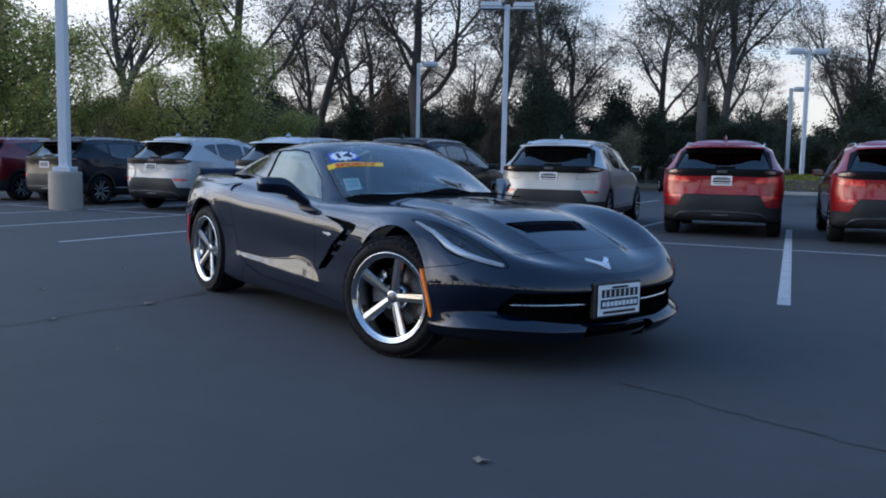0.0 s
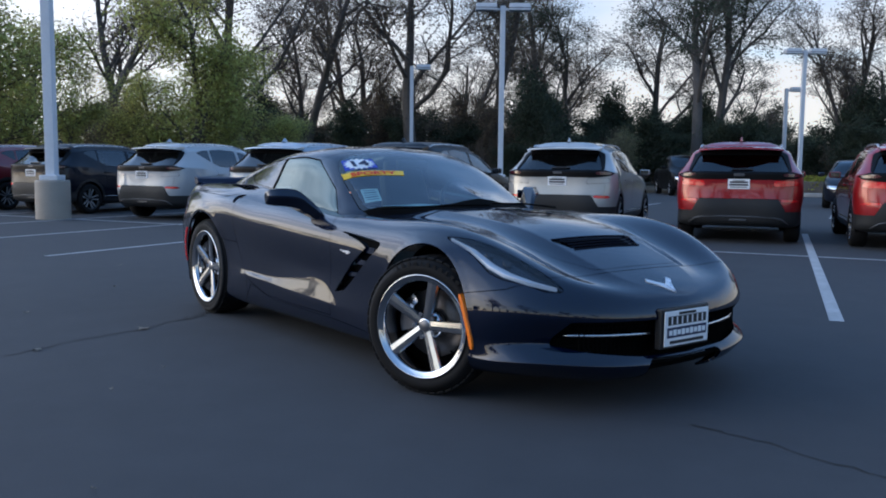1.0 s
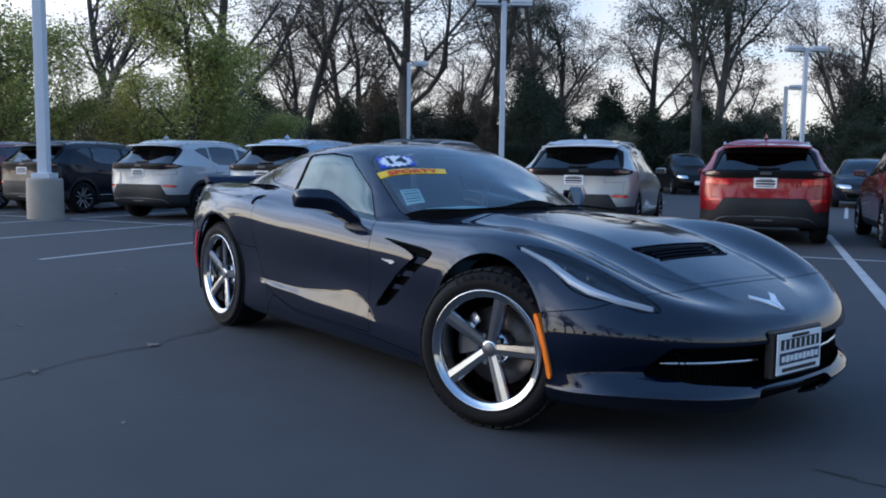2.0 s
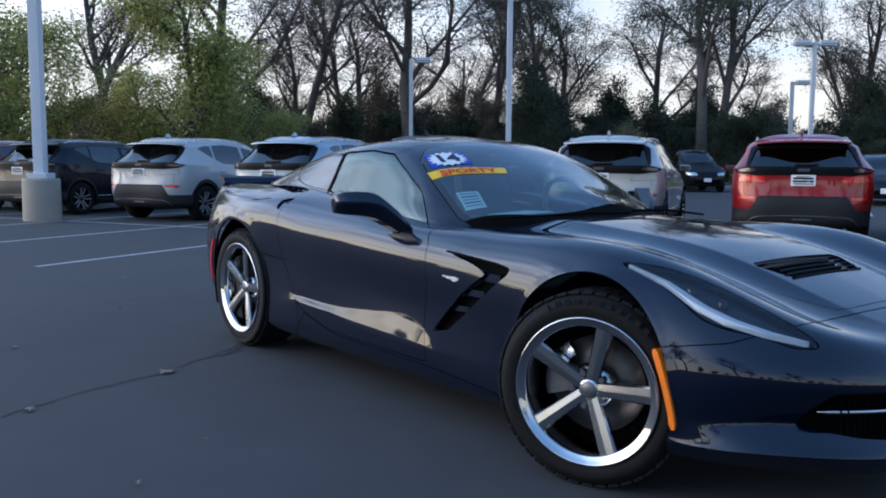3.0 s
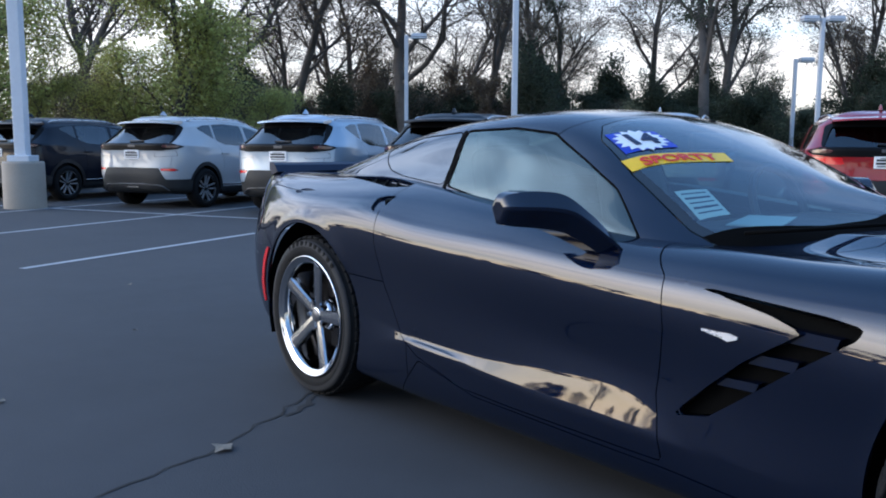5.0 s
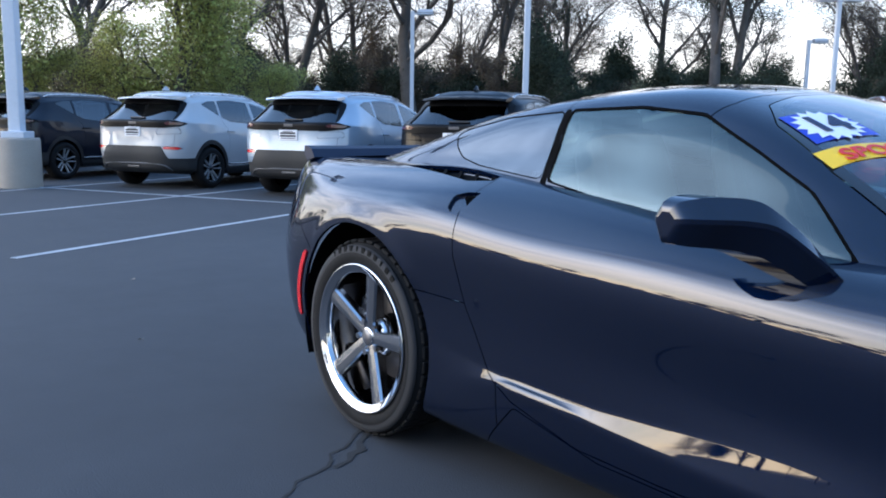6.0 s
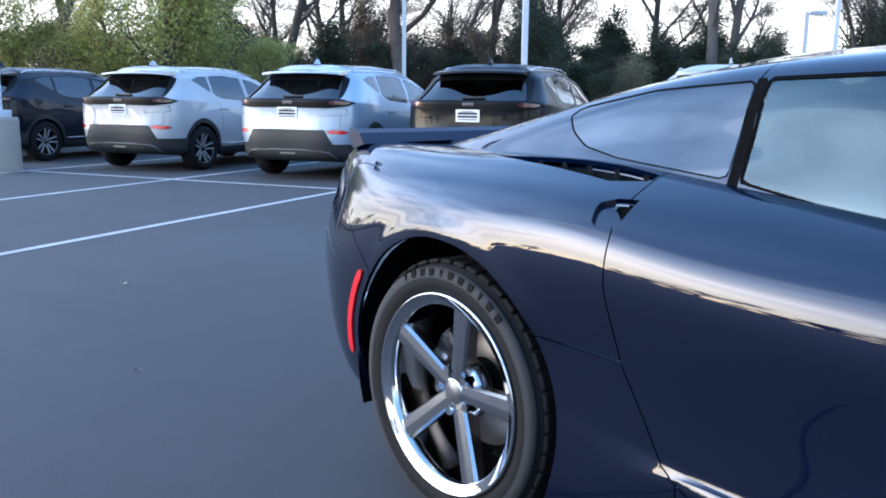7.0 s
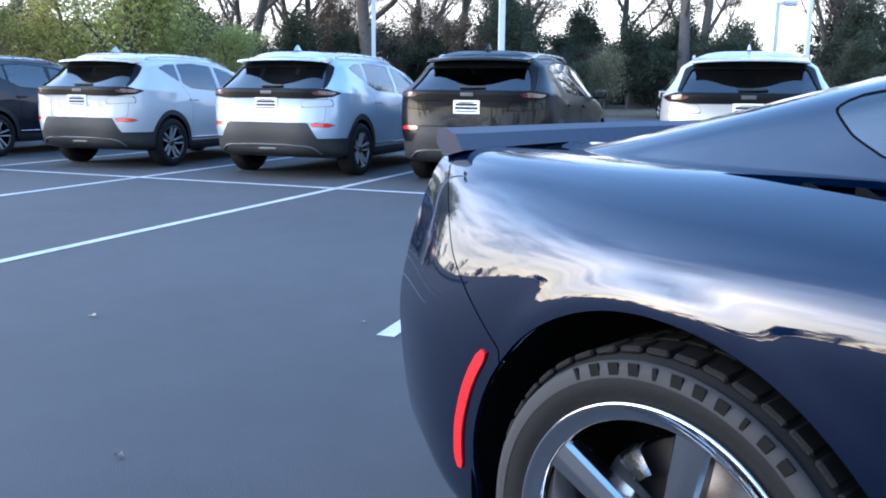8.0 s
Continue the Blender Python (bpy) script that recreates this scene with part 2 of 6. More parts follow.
M["crack"] = mat("open_crack", (0.020, 0.020, 0.020), 0.95, var=0.4)
M["pole"] = mat("white_pole_paint", (0.60, 0.62, 0.65), 0.45, var=0.06, scale=2)
M["concrete"] = mat("painted_concrete", (0.34, 0.295, 0.24), 0.85, var=0.08, scale=4, bump=0.1, bscale=60)
M["kerb"] = mat("kerb_concrete", (0.32, 0.31, 0.29), 0.9, var=0.2, scale=3, bump=0.3, bscale=40)
M["bark"] = mat("grey_brown_bark", (0.108, 0.092, 0.078), 0.95, var=0.35, scale=2.0, bump=0.5, bscale=14)
M["soil"] = mat("leaf_litter_ground", (0.07, 0.06, 0.042), 0.95, var=0.4, scale=0.6, bump=0.5, bscale=12)


def leaf_mat(name, color, var=0.45):
    """Leaves that differ one by one, with a little light through them."""
    m = mat(name, color, 0.6)
    nt = m.node_tree
    b = nt.nodes["Principled BSDF"]
    n, link = nt.nodes.new, nt.links.new
    g, mr, vm, hs = n("ShaderNodeNewGeometry"), n("ShaderNodeMapRange"), n("ShaderNodeVectorMath"), n("ShaderNodeHueSaturation")
    mr.inputs["To Min"].default_value, mr.inputs["To Max"].default_value = 1 - var, 1 + var
    link(g.outputs["Random Per Island"], mr.inputs["Value"])
    vm.operation = "SCALE"
    vm.inputs[0].default_value = color
    link(mr.outputs[0], vm.inputs["Scale"])
    link(vm.outputs[0], hs.inputs["Color"])
    mh = n("ShaderNodeMapRange")
    mh.inputs["To Min"].default_value, mh.inputs["To Max"].default_value = 0.47, 0.53
    link(g.outputs["Random Per Island"], mh.inputs["Value"])
    link(mh.outputs[0], hs.inputs["Hue"])
    link(hs.outputs[0], b.inputs["Base Color"])
    tl, mx, out = n("ShaderNodeBsdfTranslucent"), n("ShaderNodeMixShader"), nt.nodes["Material Output"]
    link(hs.outputs[0], tl.inputs[0])
    mx.inputs[0].default_value = 0.6
    link(b.outputs[0], mx.inputs[1])
    link(tl.outputs[0], mx.inputs[2])
    link(mx.outputs[0], out.inputs[0])
    return m


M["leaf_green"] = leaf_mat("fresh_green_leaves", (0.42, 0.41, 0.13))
M["leaf_dull"] = leaf_mat("dull_olive_leaves", (0.215, 0.205, 0.115))
M["leaf_dark"] = leaf_mat("dark_evergreen_leaves", (0.062, 0.076, 0.045))
M["leaf_brown"] = leaf_mat("dry_brown_leaves", (0.175, 0.130, 0.088))
M["leaf_hedge"] = leaf_mat("yellow_green_hedge_leaves", (0.26, 0.25, 0.035))


def asphalt_mat():
    m = mat("sealed_asphalt", (0.05, 0.05, 0.055), 0.82)
    nt = m.node_tree
    b = nt.nodes["Principled BSDF"]
    n, link = nt.nodes.new, nt.links.new
    tc = n("ShaderNodeTexCoord")
    fac = []
    for s, d, r in ((0.35, 5, 0.55), (3.5, 6, 0.6), (160.0, 2, 0.5)):
        q = n("ShaderNodeTexNoise")
        q.inputs["Scale"].default_value, q.inputs["Detail"].default_value, q.inputs["Roughness"].default_value = s, d, r
        link(tc.outputs["Object"], q.inputs["Vector"])
        fac.append(q.outputs["Fac"])
    sums = None
    for f, w in zip(fac, (0.5, 0.3, 0.35)):
        k = n("ShaderNodeMath")
        k.operation, k.inputs[1].default_value = "MULTIPLY", w
        link(f, k.inputs[0])
        if sums is None:
            sums = k.outputs[0]
        else:
            a = n("ShaderNodeMath")
            a.operation = "ADD"
            link(sums, a.inputs[0])
            link(k.outputs[0], a.inputs[1])
            sums = a.outputs[0]
    ramp = n("ShaderNodeValToRGB")
    ramp.color_ramp.elements[0].position, ramp.color_ramp.elements[1].position = 0.38, 0.78
    ramp.color_ramp.elements[0].color, ramp.color_ramp.elements[1].color = (0.025, 0.027, 0.031, 1), (0.049, 0.051, 0.056, 1)
    link(sums, ramp.inputs[0])
    link(ramp.outputs[0], b.inputs["Base Color"])
    bp = n("ShaderNodeBump")
    bp.inputs["Strength"].default_value, bp.inputs["Distance"].default_value = 0.35, 0.004
    link(fac[2], bp.inputs["Height"])
    link(bp.outputs[0], b.inputs["Normal"])
    return m


M["asphalt"] = asphalt_mat()

# ---- mesh helpers ----


def mesh_ob(name, verts, faces, material, parent=None, label="", smooth=True, loc=None):
    me = bpy.data.meshes.new(name)
    me.from_pydata([tuple(map(float, v)) for v in verts], [], [tuple(map(int, f)) for f in faces])
    me.update()
    if smooth:
        me.polygons.foreach_set("use_smooth", [True] * len(me.polygons))
    me.materials.append(material)
    ob = new(name, me)
    if parent:
        ob.parent = parent
    if loc is not None:
        ob.matrix_local = loc
    if label:
        ob["label"] = label
    return ob


def part(name, bm, material, parent, label="", smooth=False, loc=None):
    """Links a bmesh as one mesh object under a thing or a part."""
    me = bpy.data.meshes.new(name)
    bm.normal_update()
    bm.to_mesh(me)
    bm.free()
    if smooth:
        me.polygons.foreach_set("use_smooth", [True] * len(me.polygons))
    me.materials.append(material)
    ob = new(name, me)
    if parent:
        ob.parent = parent
    if loc is not None:
        ob.matrix_local = loc
    if label:
        ob["label"] = label
    return ob


def box_bm(size, at=(0, 0, 0), bevel=0.0, seg=2, taper=None):
    bm = bmesh.new()
    bmesh.ops.create_cube(bm, size=1)
    bmesh.ops.scale(bm, vec=size, verts=bm.verts)
    if taper:
        for v in bm.verts:
            if v.co.z > 0:
                v.co.x, v.co.y = v.co.x * taper[0], v.co.y * taper[1]
    if bevel:
        bmesh.ops.bevel(bm, geom=list(bm.edges), offset=bevel, segments=seg, profile=0.6, affect="EDGES")
    bmesh.ops.translate(bm, vec=at, verts=bm.verts)
    return bm


def lathe(profile, n, axis="y", a0=0.0, a1=2 * math.pi):
    """Turns a profile of (radius, along) about an axis; gives vertices and faces."""
    full = abs(a1 - a0 - 2 * math.pi) < 1e-6
    cols = n if full else n + 1
    V, F = [], []
    for k in range(cols):
        a = a0 + (a1 - a0) * k / n
        for r, h in profile:
            p = (r * math.cos(a), h, r * math.sin(a)) if axis == "y" else (r * math.cos(a), r * math.sin(a), h)
            V.append(p)
    m = len(profile)
    for k in range(n):
        j = (k + 1) % cols
        for i in range(m - 1):
            F.append((k * m + i, k * m + i + 1, j * m + i + 1, j * m + i))
    return V, F


def spline(ts, P, t):
    """Natural cubic spline through the rows of P at ts, read at t."""
    ts, P, t = np.asarray(ts, float), np.asarray(P, float), np.asarray(t, float)
    n = len(ts)
    h = np.diff(ts)
    A, R = np.eye(n), np.zeros_like(P)
    for i in range(1, n - 1):
        A[i, i - 1], A[i, i], A[i, i + 1] = h[i - 1], 2 * (h[i - 1] + h[i]), h[i]
        R[i] = 6 * ((P[i + 1] - P[i]) / h[i] - (P[i] - P[i - 1]) / h[i - 1])
    S = np.linalg.solve(A, R.reshape(n, -1)).reshape(P.shape)
    k = np.clip(np.searchsorted(ts, t) - 1, 0, n - 2)
    sh = (-1,) + (1,) * (P.ndim - 1)
    a, b, hh = (ts[k + 1] - t).reshape(sh), (t - ts[k]).reshape(sh), h[k].reshape(sh)
    return (S[k] * a ** 3 + S[k + 1] * b ** 3) / (6 * hh) + (P[k] / hh - S[k] * hh / 6) * a + (P[k + 1] / hh - S[k + 1] * hh / 6) * b


def loft(control, nu, nv, mirror_first=False, mirror_last=False, sharp=()):
    """A smooth sheet through a net of stations x columns of (x, w, z); the last column lies on the middle line w = 0.
    sharp: columns along which the sheet is folded."""
    C = np.array(control, float)
    ns, nc = C.shape[:2]
    turn = np.array([1, -1, 1.0])
    ext = np.concatenate([C, C[:, [nc - 2, nc - 3]] * turn], axis=1)
    d = np.r_[0, np.cumsum(np.linalg.norm(np.diff(ext, axis=1), axis=2).mean(0))]
    if mirror_first:
        ext = np.concatenate([ext[2:0:-1] * turn, ext], axis=0)
    if mirror_last:
        ext = np.concatenate([ext, ext[[-2, -3]] * turn], axis=0)
    s = np.r_[0, np.cumsum(np.linalg.norm(np.diff(ext, axis=0), axis=2).mean(1))]
    i0 = 2 if mirror_first else 0
    rows = spline(s, ext, np.linspace(s[i0], s[i0 + ns - 1], nu)).transpose(1, 0, 2)
    cuts = [0, *sharp, nc - 1]
    bands = []
    for a, b in zip(cuts[:-1], cuts[1:]):
        last = b == nc - 1
        hi = b + 3 if last else b + 1
        k = max(2, int(round(nv * (d[b] - d[a]) / d[nc - 1])))
        t = np.linspace(d[a], d[b], k + 1)
        g = spline(d[a:hi], rows[a:hi], t)
        bands.append(g if last else g[:-1])
    grid = np.concatenate(bands, axis=0).transpose(1, 0, 2)
    nv = grid.shape[1]
    grid[:, -1, 1] = 0
    if mirror_first:
        grid[0, :, 1] = 0
    if mirror_last:
        grid[-1, :, 1] = 0
    grid[:, :, 1] = np.maximum(grid[:, :, 1], 0)
    V = grid.reshape(-1, 3) * np.array([1, -1, 1])      # the right-hand side lies at negative y
    F = [(i * nv + j, (i + 1) * nv + j, (i + 1) * nv + j + 1, i * nv + j + 1) for i in range(nu - 1) for j in range(nv - 1)]
    return orient((V, F))


def face_normals(V, F):
    return np.array([np.cross(V[f[2]] - V[f[0]], V[f[-1]] - V[f[1]]) for f in F])


def orient(S):
    """Turns the faces so that most look away from the middle of the sheet's bounding box."""
    V, F = S
    N = face_normals(V, F)
    c = np.array([V[list(f)].mean(0) for f in F])
    mid = np.array([(V[:, 0].min() + V[:, 0].max()) / 2, 0, V[:, 2].min()])
    if (N * (c - mid)).sum() < 0:
        F = [tuple(reversed(f)) for f in F]
    return V, F


def clip(S, val):
    """The part of a sheet on which val, given at its vertices, is below zero."""
    V, F = S
    inside = val < 0
    out_v, index, cut, out_f = [], {}, {}, []

    def keep(i):
        if i not in index:
            index[i] = len(out_v)
            out_v.append(V[i])
        return index[i]

    def cross(i, j):
        e = (i, j) if i < j else (j, i)
        if e not in cut:
            a, b = val[e[0]], val[e[1]]
            t = min(max(a / (a - b), 0.0), 1.0)
            cut[e] = len(out_v)
            out_v.append(V[e[0]] * (1 - t) + V[e[1]] * t)
        return cut[e]

    for f in F:
        ins = [inside[i] for i in f]
        if all(ins):
            out_f.append(tuple(keep(i) for i in f))
        elif any(ins):
            poly = []
            for k, i in enumerate(f):
                j = f[(k + 1) % len(f)]
                if inside[i]:
                    poly.append(keep(i))
                if inside[i] != inside[j]:
                    poly.append(cross(i, j))
            if len(poly) > 2:
                out_f.append(tuple(poly))
    return (np.array(out_v) if out_v else np.zeros((0, 3))), out_f


def sdf(poly, P):
    """Signed distance of the points P (n x 2) to a polygon: negative inside."""
    Q = np.array(poly, float)
    d = np.full(len(P), 1e9)
    inside = np.zeros(len(P), bool)
    for a, b in zip(Q, np.roll(Q, -1, axis=0)):
        e, w = b - a, P - a
        t = np.clip((w @ e) / max(e @ e, 1e-12), 0, 1)
        d = np.minimum(d, np.linalg.norm(w - t[:, None] * e, axis=1))
        c = (a[1] > P[:, 1]) != (b[1] > P[:, 1])
        if abs(b[1] - a[1]) > 1e-12:
            inside ^= c & (P[:, 0] < (b[0] - a[0]) * (P[:, 1] - a[1]) / (b[1] - a[1]) + a[0])
    return np.where(inside, -d, d)


def smooth_poly(points, r=0.03):
    """Rounds a polygon's corners by about the radius r."""
    P = [np.array(p, float) for p in points]
    out = []
    for k, p in enumerate(P):
        a, b = P[k - 1] - p, P[(k + 1) % len(P)] - p
        la, lb = np.linalg.norm(a), np.linalg.norm(b)
        s, e = p + a / la * min(r, .4 * la), p + b / lb * min(r, .4 * lb)
        for t in (0, .25, .5, .75, 1):
            out.append(tuple((1 - t) ** 2 * s + 2 * t * (1 - t) * p + t * t * e))
    return out


def mirrored(S):
    """A sheet together with its mirror image in y = 0, sewn along the middle."""
    V, F = S
    mid = np.abs(V[:, 1]) < 1e-6
    new_i = np.cumsum(~mid) - 1 + len(V)
    back = np.where(mid, np.arange(len(V)), new_i)
    W = V[~mid] * np.array([1, -1, 1])
    G = [tuple(int(back[i]) for i in reversed(f)) for f in F]
    return np.concatenate([V, W]), list(F) + G


def flipped(S):
    V, F = S
    return V * np.array([1, -1, 1]), [tuple(reversed(f)) for f in F]


def vertex_normals(S):
    V, F = S
    N = np.zeros_like(V)
    for f, n in zip(F, face_normals(V, F)):
        for i in f:
            N[i] += n
    return N / np.maximum(np.linalg.norm(N, axis=1), 1e-12)[:, None]


def offset(S, d):
    V, F = S
    return V + vertex_normals(S) * d, F


def sheet(name, S, material, parent, label="", thick=0.012, loc=None):
    """A panel of a sheet, with an edge folded inwards by thick."""
    V, F = S
    if not len(F):
        return None
    if thick:
        N = vertex_normals(S)
        count = {}
        for f in F:
            for a, b in zip(f, f[1:] + f[:1]):
                e = (min(a, b), max(a, b))
                count[e] = (a, b) if e not in count else None
        edge = [e for e in count.values() if e]
        top, low, extra = {}, {}, []
        for e in edge:
            for i in e:
                if i not in top:
                    top[i] = len(V) + len(extra)
                    extra.append(V[i])
                    low[i] = len(V) + len(extra)
                    extra.append(V[i] - N[i] * thick)
        if extra:
            V = np.concatenate([V, np.array(extra)])
            F = list(F) + [(top[b], top[a], low[a], low[b]) for a, b in edge]
    return mesh_ob(name, V, F, material, parent, label, loc=loc)


def ribbon(points, width, z):
    """A flat strip along a line of (x, y), with its own width at each point."""
    V, F = [], []
    for k, (x, y) in enumerate(points):
        a, b = points[max(k - 1, 0)], points[min(k + 1, len(points) - 1)]
        d = Vector((b[0] - a[0], b[1] - a[1])).normalized()
        w = (width[k] if isinstance(width, (list, tuple)) else width) / 2
        V += [(x - d.y * w, y + d.x * w, z), (x + d.y * w, y - d.x * w, z)]
        if k:
            F.append((2 * k - 2, 2 * k - 1, 2 * k + 1, 2 * k))
    return V, F


def tube(points, radius, sides=8, caps=True):
    """A round bar along a line of points; radius one number or one for each point."""
    V, F = [], []
    ref = None
    for k, p in enumerate(points):
        p = Vector(p)
        a, b = Vector(points[max(k - 1, 0)]), Vector(points[min(k + 1, len(points) - 1)])
        d = (b - a).normalized()
        if ref is None:
            ref = d.orthogonal().normalized()
        ref = (ref - d * ref.dot(d)).normalized()
        s = d.cross(ref)
        r = radius[k] if isinstance(radius, (list, tuple)) else radius
        for j in range(sides):
            c = 2 * math.pi * j / sides
            V.append(p + ref * (r * math.cos(c)) + s * (r * math.sin(c)))
        if k:
            for j in range(sides):
                m, n = (k - 1) * sides, k * sides
                F.append((m + j, m + (j + 1) % sides, n + (j + 1) % sides, n + j))
    if caps:
        F += [tuple(range(sides - 1, -1, -1)), tuple(range(len(V) - sides, len(V)))]
    return V, F


def join(*pieces):
    V, F = [], []
    for v, f in pieces:
        n = len(V)
        V += [tuple(p) for p in v]
        F += [tuple(i + n for i in g) for g in f]
    return V, F


def moved(piece, m):
    return [m @ Vector(p) for p in piece[0]], piece[1]


def bm_piece(bm):
    V = [tuple(v.co) for v in bm.verts]
    bm.verts.index_update()
    F = [tuple(v.index for v in f.verts) for f in bm.faces]
    bm.free()
    return V, F


def thing(name, label, category, group="", kind="", m=None):
    ob = tagged(new(name), label, category, group, kind)
    if m is not None:
        ob.matrix_world = m
    return ob

# ---- ground, markings, kerbs ----


def build_ground():
    R = 1500
    g = mesh_ob("ground", [(-R, -R, 0), (R, -R, 0), (R, R, 0), (-R, R, 0)], [(0, 1, 2, 3)], M["asphalt"], smooth=False)
    tagged(g, "dark sealed asphalt parking lot", "ground", kind="structure")


build_ground()

# ---- the dark blue sports coupe; origin on the ground under the front axle, nose along +x ----
# each station: twelve points (x, half width, height) from the sill up to the middle line
def at_x(x, *wz):
    return [(x, w, z) for w, z in wz]


BODY = [
    # 0 under, 1 sill, 2 low crease, 3 facet, 4 top crease, 5 flank, 6 widest, 7 shoulder, 8 peak, 9 inner, 10 deck, 11 middle
    [(-3.42, .60, .24), (-3.45, .71, .26), (-3.485, .762, .34), (-3.49, .772, .40), (-3.495, .778, .46), (-3.50, .783, .54), (-3.495, .780, .66), (-3.475, .750, .80), (-3.45, .69, .925), (-3.50, .50, .93), (-3.54, .25, .935), (-3.56, 0, .935)],
    at_x(-3.28, (.69, .21), (.815, .23), (.860, .32), (.874, .385), (.882, .45), (.886, .53), (.880, .66), (.838, .81), (.735, .925), (.52, .935), (.26, .94), (0, .94)),
    at_x(-3.02, (.72, .17), (.86, .19), (.90, .31), (.910, .375), (.917, .44), (.920, .53), (.920, .68), (.890, .824), (.75, .922), (.56, .935), (.28, .925), (0, .925)),
    at_x(-2.72, (.74, .15), (.88, .17), (.92, .30), (.929, .37), (.935, .44), (.936, .54), (.938, .70), (.908, .828), (.765, .915), (.62, .938), (.30, .88), (0, .87)),
    at_x(-2.35, (.74, .14), (.877, .16), (.903, .30), (.903, .36), (.902, .42), (.908, .54), (.924, .695), (.898, .825), (.762, .903), (.655, .930), (.30, .86), (0, .86)),
    at_x(-2.08, (.74, .14), (.872, .16), (.905, .356), (.901, .367), (.897, .380), (.900, .51), (.912, .672), (.888, .795), (.750, .888), (.655, .905), (.30, .83), (0, .83)),
    at_x(-1.60, (.74, .14), (.866, .16), (.9025, .331), (.896, .354), (.889, .378), (.885, .50), (.898, .655), (.872, .772), (.755, .848), (.66, .850), (.32, .82), (0, .82)),
    [(-1.0, .74, .14), (-.97, .866, .16), (-.955, .9025, .304), (-.955, .8955, .340), (-.955, .8885, .377), (-1.0, .880, .48), *at_x(-1.04, (.892, .63), (.864, .742), (.755, .80), (.64, .80), (.33, .825), (0, .835))],
    at_x(-0.82, (.74, .14), (.867, .16), (.8965, .300), (.896, .307), (.8955, .316), (.885, .466), (.8935, .625), (.863, .737), (.749, .798), (.618, .795), (.33, .828), (0, .842)),
    at_x(-0.66, (.74, .14), (.868, .16), (.8960, .296), (.896, .301), (.8955, .308), (.888, .45), (.895, .62), (.862, .733), (.745, .795), (.60, .79), (.33, .83), (0, .845)),
    at_x(-0.40, (.74, .14), (.872, .16), (.899, .300), (.900, .318), (.900, .34), (.900, .47), (.905, .61), (.866, .73), (.735, .80), (.56, .785), (.31, .81), (0, .825)),
    at_x(0.00, (.72, .14), (.868, .16), (.906, .27), (.911, .33), (.914, .39), (.917, .48), (.911, .60), (.868, .71), (.725, .785), (.54, .75), (.30, .765), (0, .775)),
    at_x(0.30, (.66, .13), (.800, .160), (.868, .226), (.864, .246), (.869, .31), (.876, .40), (.860, .52), (.810, .625), (.690, .705), (.52, .672), (.29, .683), (0, .69)),
    [(.45, .60, .132), (.500, .700, .168), (.560, .762, .236), (.552, .756, .252), (.505, .728, .312), (.535, .738, .385), (.548, .740, .46), (.553, .695, .535), (.54, .61, .60), (.53, .47, .59), (.535, .26, .60), (.54, 0, .605)],
    [(.62, .40, .122), (.700, .470, .160), (.752, .505, .224), (.745, .500, .240), (.695, .466, .300), (.718, .482, .365), (.735, .497, .425), (.728, .472, .485), (.708, .42, .530), (.692, .33, .540), (.688, .18, .546), (.69, 0, .549)],
    [(.70, 0, .122), (.775, 0, .158), (.822, 0, .206), (.815, 0, .222), (.775, 0, .275), (.800, 0, .345), (.826, 0, .405), (.824, 0, .440), (.815, 0, .468), (.802, 0, .489), (.786, 0, .503), (.765, 0, .516)],
]
# stations of the cabin: seven points from below the belt up to the middle line
CABIN = [
    [(-.50, 0, .77), (-.54, 0, .80), (-.58, 0, .823), (-.62, 0, .845), (-.66, 0, .866), (-.71, 0, .89), (-.76, 0, .912)],
    [(-.65, .36, .75), (-.70, .35, .79), (-.76, .335, .83), (-.83, .305, .868), (-.87, .25, .90), (-.90, .14, .93), (-.92, 0, .955)],
    [(-.86, .63, .73), (-.91, .61, .785), (-.97, .58, .845), (-1.03, .525, .90), (-1.07, .42, .95), (-1.10, .24, .997), (-1.11, 0, 1.022)],
    [(-1.03, .725, .73), (-1.08, .71, .79), (-1.16, .665, .87), (-1.23, .60, .965), (-1.27, .48, 1.03), (-1.30, .27, 1.075), (-1.31, 0, 1.095)],
    [(-1.33, .74, .76), (-1.36, .722, .825), (-1.41, .668, .93), (-1.47, .585, 1.065), (-1.50, .46, 1.125), (-1.51, .26, 1.152), (-1.52, 0, 1.166)],
    [(-1.66, .735, .79), (-1.67, .708, .865), (-1.69, .650, .98), (-1.71, .565, 1.12), (-1.72, .43, 1.18), (-1.73, .25, 1.197), (-1.73, 0, 1.208)],
    at_x(-2.00, (.715, .82), (.69, .895), (.632, 1.005), (.552, 1.135), (.42, 1.182), (.25, 1.205), (0, 1.215)),
    at_x(-2.40, (.685, .85), (.66, .915), (.612, .985), (.535, 1.097), (.41, 1.142), (.25, 1.168), (0, 1.18)),
    at_x(-2.80, (.635, .86), (.61, .908), (.575, .955), (.51, 1.023), (.40, 1.058), (.25, 1.078), (0, 1.088)),
    at_x(-3.15, (.56, .87), (.545, .895), (.52, .92), (.475, .952), (.38, .972), (.25, .982), (0, .988)),
    at_x(-3.45, (.50, .86), (.48, .875), (.45, .89), (.42, .90), (.35, .91), (.22, .915), (0, .915)),
]
M["grey_rubber"] = mat("grey_rubber", (0.015, 0.015, 0.0165), 0.8, var=0.25, scale=6)
M["badge"] = mat("bright_chrome_badge", (0.80, 0.80, 0.82), 0.30, 0.6, var=0.05)
M["spoke"] = mat("polished_spoke", (0.44, 0.45, 0.47), 0.18, 1.0)
